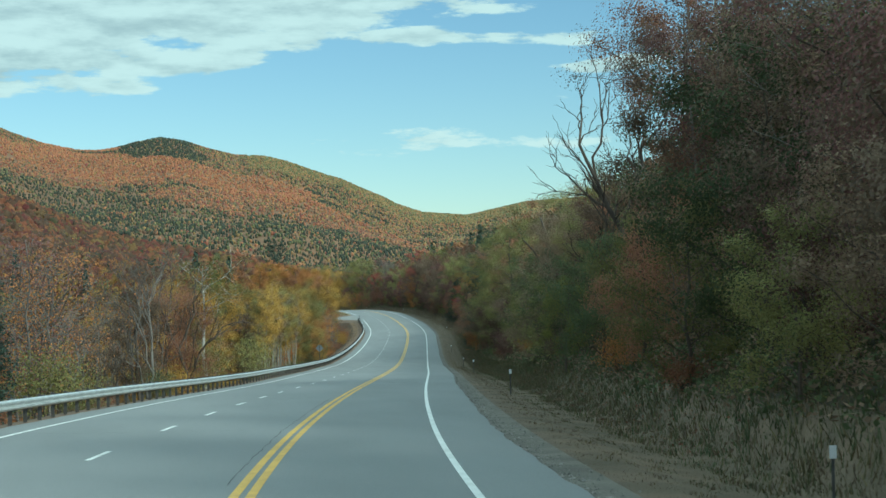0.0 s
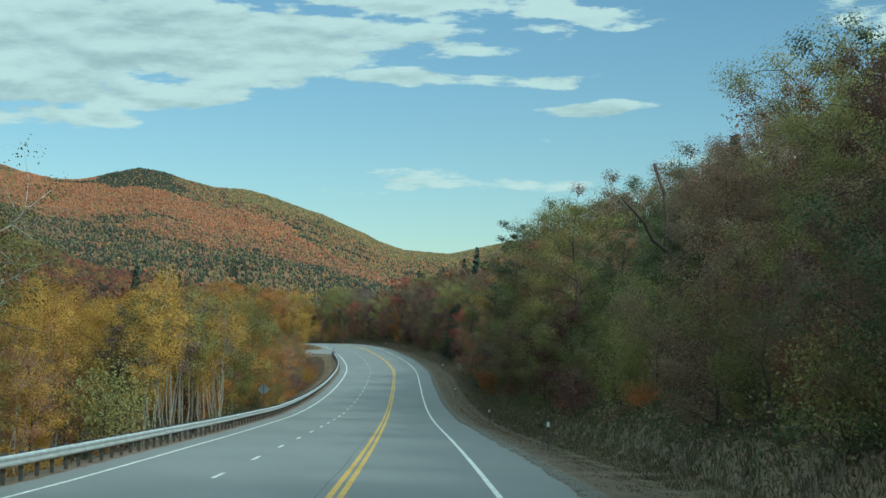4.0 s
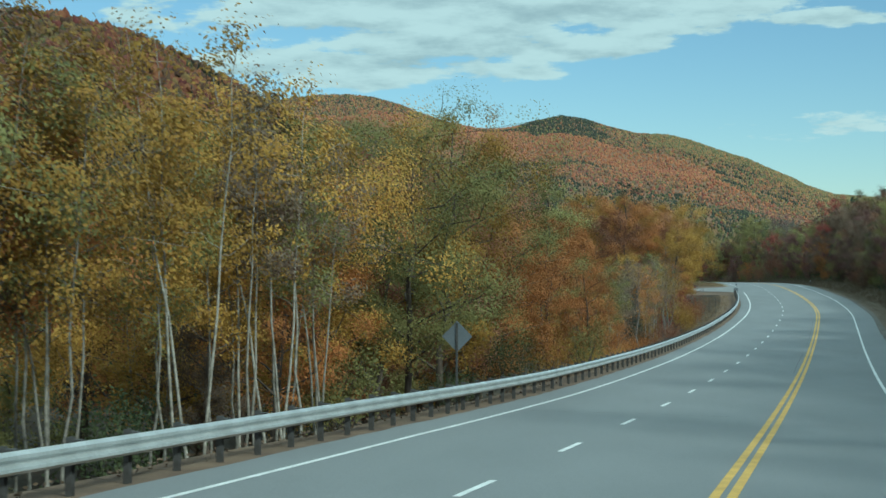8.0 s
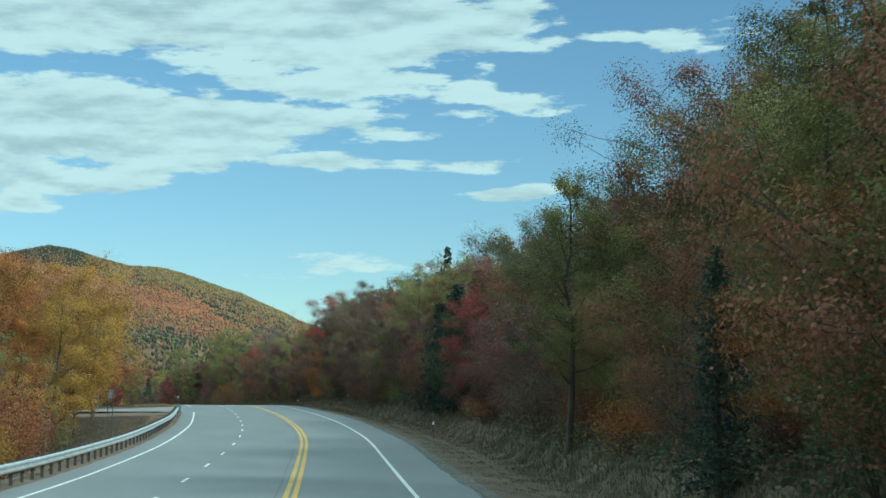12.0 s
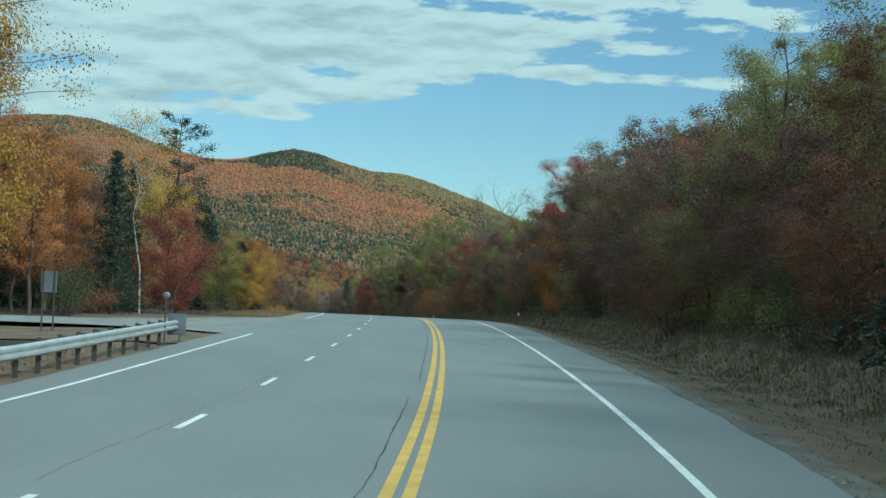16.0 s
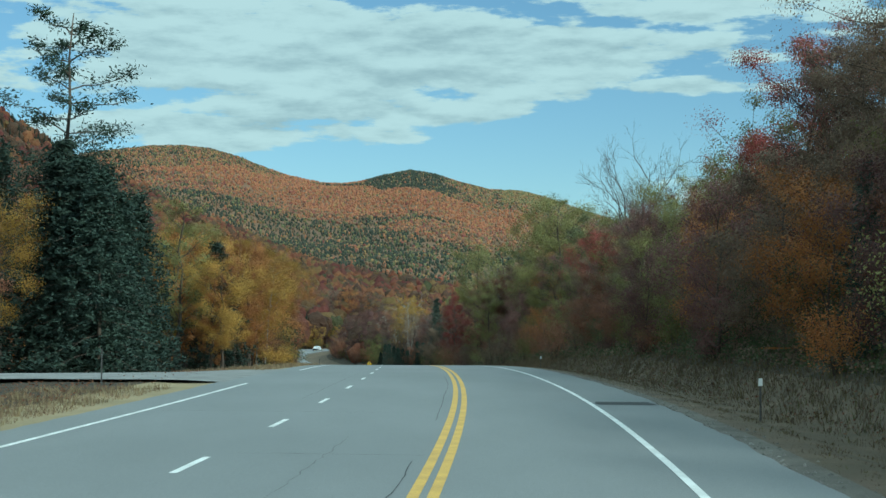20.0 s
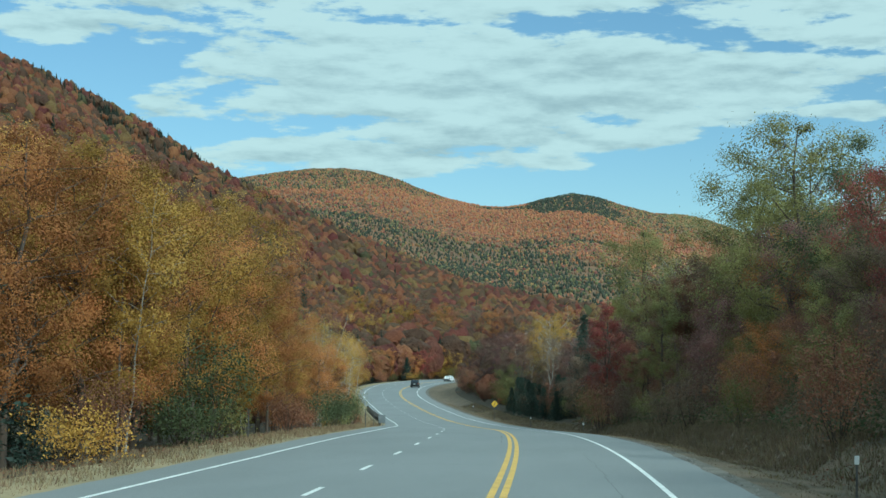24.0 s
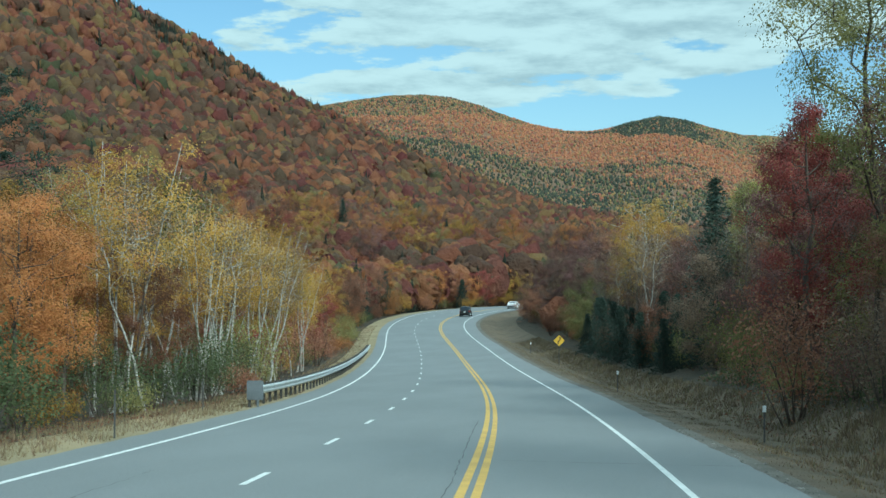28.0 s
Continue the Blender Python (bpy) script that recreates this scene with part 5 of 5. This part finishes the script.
def guardrail(s0, s1, w, label, start_plate=False, end_plate=False):
    rail = new("guardrail")
    rail.matrix_world = Matrix.Translation(along(s0, w))
    tagged(rail, label=label, category="guardrail", group="guardrails")
    inv = rail.matrix_world.inverted()
    beam = beam_mesh(3.81)
    post = boxes_mesh("post", (((0.008, 0.10, 1.3), (0, 0, 0)), ((0.10, 0.008, 1.3), (0.0, 0.05, 0)), ((0.10, 0.008, 1.3), (0.0, -0.05, 0))), DARK_STEEL, 0.0)
    block = boxes_mesh("spacer_block", (((0.15, 0.14, 0.36), (0, 0, 0)),), DARK_STEEL, 0.01)
    s = s0
    while s < s1 - 1:
        a, b = Vector(along(s, w)), Vector(along(s + 3.81, w))
        d = b - a
        m = Matrix.Translation((a + b) / 2 + Vector((0, 0, 0.56))) @ Matrix.Rotation(math.atan2(-d.x, d.y), 4, "Z") @ Matrix.Rotation(math.asin(d.z / d.length), 4, "X")
        q = new("beam", beam)
        q.parent = rail
        q.matrix_basis = inv @ m
        for k in (0, 1.905):
            m = stand(s + k, w - 0.20, 0.12)
            p = new("post", post)
            p.parent = rail
            p.matrix_basis = inv @ m
            t = new("spacer_block", block)
            t.parent = rail
            t.matrix_basis = inv @ stand(s + k, w - 0.075, 0.56)
        s += 3.81
    for here, at in ((start_plate, s0 - 0.15), (end_plate, s + 0.1)):
        if here:
            bm = bmesh.new()
            box(bm, (0.62, 0.03, 0.72), Matrix(), 0.02)
            box(bm, (0.07, 0.08, 1.0), Matrix.Translation((0.1, 0.05, -0.4)), 0.01)
            p = part("end_plate", bm, SIGN_BACK, rail, "flat grey metal end plate")
            p.matrix_basis = inv @ stand(at, w + 0.02, 0.58)
    return rail


guardrail(-38, 366, -8.78, "galvanized corrugated guardrail on dark posts above the embankment", end_plate=True)
guardrail(621, 722, -8.78, "short galvanized guardrail along the bend by the birches", start_plate=True)


# ---- posts and signs ----
def marker_post(s, w, height=1.15, plate=True, round_top=False):
    base = new("marker_post")
    p = along(s, w)
    z = float(land([p[0]], [p[1]])[0][0]) if abs(w) > 9 else p[2] + float(side_profile(s, w)) - 0.08
    base.matrix_world = Matrix.Translation((p[0], p[1], z)) @ Matrix.Rotation(heading(s), 4, "Z")
    if plate:
        tagged(base, label="thin dark roadside post with a white reflector plate", category="marker post", group="marker posts")
    else:
        tagged(base, label="plain thin metal post standing in the verge", category="metal post", group="bare metal posts")
    bm = bmesh.new()
    box(bm, (0.05, 0.012, height + 0.3), Matrix.Translation((0, 0, height / 2 - 0.15)), 0.003)
    box(bm, (0.012, 0.035, height + 0.3), Matrix.Translation((0, 0.02, height / 2 - 0.15)), 0.003)
    part("shaft", bm, DARK_STEEL, base)
    if plate:
        bm = bmesh.new()
        box(bm, (0.11, 0.008, 0.20), Matrix.Translation((0, -0.016, height - 0.08)), 0.003)
        part("reflector_plate", bm, REFLECTOR, base, "white reflector plate")
    if round_top:
        bm = bmesh.new()
        bmesh.ops.create_uvsphere(bm, u_segments=14, v_segments=8, radius=0.11, matrix=Matrix.Translation((0, 0, height)) @ Matrix.Diagonal((1.2, 0.5, 1, 1)))
        part("cap", bm, SIGN_BACK, base, "round grey reflector head")
    return base


for s, w in ((18.0, 8.9), (66, 7.3), (126, 7.2), (178, 7.6), (246, 7.3), (322, 8.2), (438, 8.0), (513, 8.0), (610, 8.2), (648, 7.2), (730, 8.0)):
    marker_post(s, w)
for s, w, h in ((318, -11.1, 1.7), (330, -12.2, 1.6), (96, -13.6, 1.6), (449, -12.0, 1.2), (545, -11.4, 1.2), (583, -8.9, 1.3), (600, -9.0, 1.2), (618, -10.2, 1.0)):
    marker_post(s, w, h, plate=False)
marker_post(363.6, -8.75, 1.65, plate=False, round_top=True)


def sign(kind_, s, w, face, posts, label, turn=0.0):
    base = new("road_sign")
    p = along(s, w)
    z = float(land([p[0]], [p[1]])[0][0]) if abs(w) > 9 else p[2] + float(side_profile(s, w)) - 0.08
    base.matrix_world = Matrix.Translation((p[0], p[1], z)) @ Matrix.Rotation(heading(s) + radians(turn), 4, "Z")
    tagged(base, label=label, category="road sign", group="road signs")
    h = face["height"] + (p[2] - z)
    for x in posts:
        bm = bmesh.new()
        box(bm, (0.065, 0.03, h + 0.9), Matrix.Translation((x, -0.03 if face["back"] else 0.03, (h + 0.9) / 2 - 0.5)), 0.006)
        part("post", bm, DARK_STEEL, base)
    bm = bmesh.new()
    box(bm, (face["w"], 0.012, face["h"]), Matrix.Translation((0, 0, h)) @ Matrix.Rotation(radians(45 if kind_ == "diamond" else 0), 4, "Y"), 0.004)
    plate = part("sign_plate", bm, SIGN_BACK if face["back"] else SIGN_YELLOW, base, "bare grey metal back of the sign" if face["back"] else "yellow diamond sign face")
    if not face["back"]:
        # a bent arrow: stem, slanting run, stem and head
        bm = bmesh.new()
        for size, at, a in (((0.09, 0.004, 0.24), (-0.09, -0.010, h - 0.2), 0), ((0.09, 0.004, 0.30), (0.0, -0.010, h - 0.02), 40), ((0.09, 0.004, 0.14), (0.09, -0.010, h + 0.16), 0)):
            box(bm, size, Matrix.Translation(at) @ Matrix.Rotation(radians(a), 4, "Y"))
        v = [bm.verts.new(q) for q in ((-0.02, -0.012, h + 0.22), (0.20, -0.012, h + 0.22), (0.09, -0.012, h + 0.36))]
        bm.faces.new(v)
        part("arrow", bm, BLACK, plate, "black bent arrow")
    return base


sign("diamond", 180.6, -9.05, dict(w=0.64, h=0.64, height=2.1, back=True), (0.0,), "grey back of a diamond warning sign on a steel post")
sign("square", 374, -15.0, dict(w=0.62, h=0.82, height=1.75, back=True), (-0.22, 0.22), "grey back of an upright sign on two posts")
sign("diamond", 702, 8.4, dict(w=0.70, h=0.70, height=1.75, back=False), (0.0,), "yellow diamond bend warning sign with a black arrow")


# ---- cars ----
CAR_GLASS = material("car_glass", (0.02, 0.025, 0.03), 0.08, (0.015, 0.02, 0.025), 3, 20, 0, spec=0.6)
RUBBER = material("tyre_rubber", (0.02, 0.02, 0.02), 0.85, scale=6)
TAIL_RED = material("tail_lamp_red", (0.35, 0.02, 0.02), 0.25, (0.28, 0.015, 0.015), 6, 40, 0, spec=0.6)
PLATE = material("plate_white", (0.6, 0.62, 0.62), 0.4, scale=8)


def car(s, w, paint, label, tall):
    base = new("car")
    base.matrix_world = stand(s, w, 0.0)
    tagged(base, label=label, category="car", group="cars on the highway")
    H, L, W = (1.72, 4.6, 1.86) if tall else (1.45, 4.6, 1.80)
    sec = [(-L / 2, 0.45, 0.92), (-L / 2 + 0.12, 0.32, 1.02), (-L / 2 + 0.7, 0.22, 1.04), (0.3, 0.22, 1.0), (L / 2 - 0.9, 0.22, 0.9), (L / 2 - 0.1, 0.32, 0.72), (L / 2, 0.42, 0.62)]

    def loft(bm, rows, half, taper):
        rings = []
        for y, z0, z1 in rows:
            k = half(y)
            rings.append([bm.verts.new(q) for q in ((-k * 0.94, y, z0), (-k, y, z0 + 0.12), (-k, y, (z0 + z1) / 2 + 0.1), (-k * taper, y, z1), (k * taper, y, z1), (k, y, (z0 + z1) / 2 + 0.1), (k, y, z0 + 0.12), (k * 0.94, y, z0))])
        for a, b in zip(rings, rings[1:]):
            for j in range(8):
                bm.faces.new((a[j], a[(j + 1) % 8], b[(j + 1) % 8], b[j]))
        bm.faces.new(rings[0][::-1]), bm.faces.new(rings[-1])
        bmesh.ops.recalc_face_normals(bm, faces=bm.faces)
        return bm

    body = part("body", loft(bmesh.new(), sec, lambda y: W / 2 * (1 - 0.10 * (abs(y) / (L / 2)) ** 3), 0.93), paint, base)
    back = -L / 2 + (0.15 if tall else 0.75)
    cab = [(back, 1.0, 1.06), (back + 0.35, 1.0, H - 0.05), (back + 1.2, 1.0, H), (0.35, 1.0, H - 0.03), (1.15, 0.98, 1.03)]
    part("roof", loft(bmesh.new(), cab, lambda y: W / 2 * 0.90, 0.82), paint, base)
    bm = bmesh.new()
    v = [bm.verts.new(q) for q in ((-0.62, back - 0.012, 1.10), (0.62, back - 0.012, 1.10), (0.55, back + 0.26, H - 0.16), (-0.55, back + 0.26, H - 0.16))]
    bm.faces.new(v)
    part("rear_window", bmesh_thick(bm), CAR_GLASS, base, "dark rear window")
    for side in (-1, 1):
        bm = bmesh.new()
        k = W / 2 * 0.90 + 0.01
        v = [bm.verts.new(q) for q in ((side * k, back + 0.35, 1.12), (side * k, 0.8, 1.10), (side * k * 0.88, 0.25, H - 0.14), (side * k * 0.88, back + 0.55, H - 0.14))]
        bm.faces.new(v)
        part("side_window", bmesh_thick(bm), CAR_GLASS, base, "dark side window")
        bm = bmesh.new()
        box(bm, (0.16, 0.06, 0.24), Matrix.Translation((side * (W / 2 - 0.15), -L / 2 + 0.03, 0.85)), 0.02)
        part("tail_lamp", bm, TAIL_RED, base, "red tail lamp")
        for y in (-L / 2 + 0.85, L / 2 - 0.85):
            bm = bmesh.new()
            tube(bm, 0.33, 0.33, 0.22, Matrix.Translation((side * (W / 2 - 0.11) - 0.11, y, 0.33)) @ Matrix.Rotation(radians(90), 4, "Y"), 20)
            wheel = part("wheel", bm, RUBBER, base)
            bm = bmesh.new()
            tube(bm, 0.2, 0.18, 0.03, Matrix.Translation((side * (W / 2 + 0.0), y, 0.33)) @ Matrix.Rotation(radians(90 * side), 4, "Y"), 14)
            part("rim", bm, STEEL, wheel, "metal wheel rim")
    bm = bmesh.new()
    box(bm, (W * 0.92, 0.12, 0.22), Matrix.Translation((0, -L / 2 - 0.03, 0.5)), 0.03)
    part("bumper", bm, BLACK, base, "black rear bumper")
    bm = bmesh.new()
    box(bm, (0.32, 0.01, 0.16), Matrix.Translation((0, -L / 2 - 0.005, 0.78)), 0.003)
    part("number_plate", bm, PLATE, base, "blank pale number plate")
    return base


def bmesh_thick(bm):
    bmesh.ops.recalc_face_normals(bm, faces=bm.faces)
    bmesh.ops.solidify(bm, geom=list(bm.faces), thickness=0.012)
    return bm


CAR_DARK = material("car_paint_dark", (0.02, 0.022, 0.026), 0.25, (0.016, 0.018, 0.02), 2, 30, 0, spec=0.6)
CAR_WHITE = material("car_paint_white", (0.72, 0.73, 0.73), 0.25, (0.66, 0.67, 0.67), 2, 30, 0, spec=0.6)
car(838, 2.0, CAR_DARK, "dark sport utility car driving round the far bend", True)
car(886, 2.0, CAR_WHITE, "white saloon car on the far bend of the highway", False)


# ---- grass on the verges ----
def grass(name, spans, n, mat, label, tall, seed):
    r = np.random.RandomState(seed)
    V = []
    for s0, s1, w0, w1, share in spans:
        m = int(n * share)
        s, w = r.uniform(s0, s1, m), r.uniform(w0, w1, m)
        clump = 0.5 + 0.5 * np.sin(s * 1.7 + 3 * np.sin(w * 2.1)) * np.cos(w * 2.7 + s * 0.31)
        h = tall * r.uniform(0.4, 1.1, m) * (0.45 + clump)
        h *= np.where(w > 0, 0.28 + 0.72 * ease(w, 7.4, 10.8), 1.0)
        p = along(s, w, 0)
        p[:, 2] += side_profile(s, w) - 0.10
        a = r.uniform(0, 6.28, m)
        side = np.stack([np.cos(a), np.sin(a), 0 * a], -1) * (0.009 + 0.016 * r.uniform(0, 1, m))[:, None]
        tip = p + np.stack([r.normal(size=m) * 0.3 * h, r.normal(size=m) * 0.3 * h, h], -1)
        V.append(np.stack([p - side, p + side, tip], 1).reshape(-1, 3))
    V = np.concatenate(V)
    nf = len(V) // 3
    me = bpy.data.meshes.new(name)
    me.vertices.add(nf * 3), me.loops.add(nf * 3), me.polygons.add(nf)
    me.vertices.foreach_set("co", V.ravel())
    me.loops.foreach_set("vertex_index", np.arange(nf * 3))
    me.polygons.foreach_set("loop_start", np.arange(nf) * 3)
    me.materials.append(mat)
    me.update(calc_edges=True)
    return tagged(new(name, me), label=label, category="grass", kind="stuff")


grass("dry_grass", ((410, 447, -13.5, -9.2, 0.16), (470, 640, -13.2, -8.9, 0.50), (640, 800, -12, -9.4, 0.14), (290, 362, -17, -10, 0.20)), 60000, DRY_GRASS, "dry tan roadside grass beside the asphalt", 0.24, 61)
grass("ditch_grass", ((0, 300, 6.3, 13.5, 0.42), (300, 620, 6.2, 13.5, 0.45), (620, 760, 6.2, 11.5, 0.13)), 120000, GREEN_GRASS, "dull green and brown grass in the ditch", 0.36, 62)
grass("dry_grass", ((530, 610, 6.4, 14.5, 0.8), (640, 760, 6.4, 11.0, 0.2)), 38000, DRY_GRASS, "tall tan dry grass on the roadside bank", 0.46, 64)
grass("ditch_grass", ((20, 150, 7.6, 14.5, 0.5), (150, 310, 7.6, 14.5, 0.5)), 80000, LUSH_GRASS, "damp dark green grass on the shaded verge", 0.34, 65)
grass("ditch_grass", ((0, 330, 5.9, 10.4, 0.4), (330, 760, 5.8, 11.5, 0.6)), 170000, BROWN_GRASS, "dry brown grass tufts in the ditch", 0.30, 63)


# loose stones and broken asphalt along the paved edge
def stones(n, seed):
    r = np.random.RandomState(seed)
    s = -10 + 620 * r.uniform(0, 1, n) ** 1.5
    w = paved_edge(s) + np.abs(r.normal(size=n)) * 0.3 + 0.02
    p = along(s, w, 0)
    p[:, 2] += side_profile(s, w) - 0.045
    k = 0.014 + 0.04 * r.uniform(0, 1, n) ** 4
    ring = np.array([(1, 0, 0), (0.3, 0.9, 0), (-0.8, 0.5, 0), (-0.7, -0.6, 0), (0.4, -0.9, 0), (0, 0, 0.8)])
    V = p[:, None] + ring[None] * r.uniform(0.65, 1.25, (n, 6, 1)) * k[:, None, None]
    T = np.array([(0, 1, 5), (1, 2, 5), (2, 3, 5), (3, 4, 5), (4, 0, 5)])
    F = (T[None] + (np.arange(n) * 6)[:, None, None]).reshape(-1, 3)
    return tagged(mesh_object("gravel_stones", V.reshape(-1, 3), F, SHOULDER_STONE), label="loose grey stones along the broken asphalt edge", category="gravel", kind="stuff")


stones(14000, 66)


# fallen leaves on the forest's edge
def litter(name, spans, n, mat, label, seed):
    r = np.random.RandomState(seed)
    C = []
    for s0, s1, w0, w1, share in spans:
        m = int(n * share)
        s, w = r.uniform(s0, s1, m), r.uniform(w0, w1, m)
        p = along(s, w, 0.0)
        p[:, 2] += side_profile(s, w) + r.uniform(-0.03, 0.05, m)
        C.append(p)
    me = leaf_mesh(name, np.concatenate(C), 0.10, 0.075, r, flat=0.75)
    me.materials.append(mat)
    return tagged(new(name, me), label=label, category="leaves", kind="stuff")


litter("fallen_leaves", ((30, 340, 9.0, 15, 0.4), (340, 640, 9.4, 15, 0.4), (90, 360, -16, -9.2, 0.2)), 40000, LEAVES["brown"], "fallen brown leaves strewn at the forest edge", 71)
litter("fallen_leaves", ((30, 640, 9.2, 15, 0.6), (420, 640, -16, -10.5, 0.4)), 14000, LEAVES["rust"], "fallen rust-coloured leaves strewn at the forest edge", 72)


def undergrowth(name, n, mat, label, seed):
    """Low ferns and saplings between the ditch and the trees."""
    r = np.random.RandomState(seed)
    s = r.uniform(20, 650, n)
    w = 9.2 + 6.3 * r.uniform(0, 1, n) + 1.8 + 0.8 * ease(s, 290, 330)
    clump = np.clip(0.55 + 0.5 * np.sin(s * 0.9 + 2 * np.sin(w * 1.3 + seed)) * np.cos(w * 1.9 + s * 0.23), 0.08, 1)
    p = along(s, w, 0.0)
    p[:, 2] += side_profile(s, w) + r.uniform(0, 0.85, n) * clump
    me = leaf_mesh(name, p, 0.2, 0.11, r, flat=0.2)
    me.materials.append(mat)
    return tagged(new(name, me), label=label, category="undergrowth", kind="stuff")


undergrowth("undergrowth", 70000, LEAVES["green"], "dark green ferns and weeds below the trees", 73)
undergrowth("undergrowth", 62000, LEAVES["brown"], "dead brown ferns and weeds below the trees", 74)
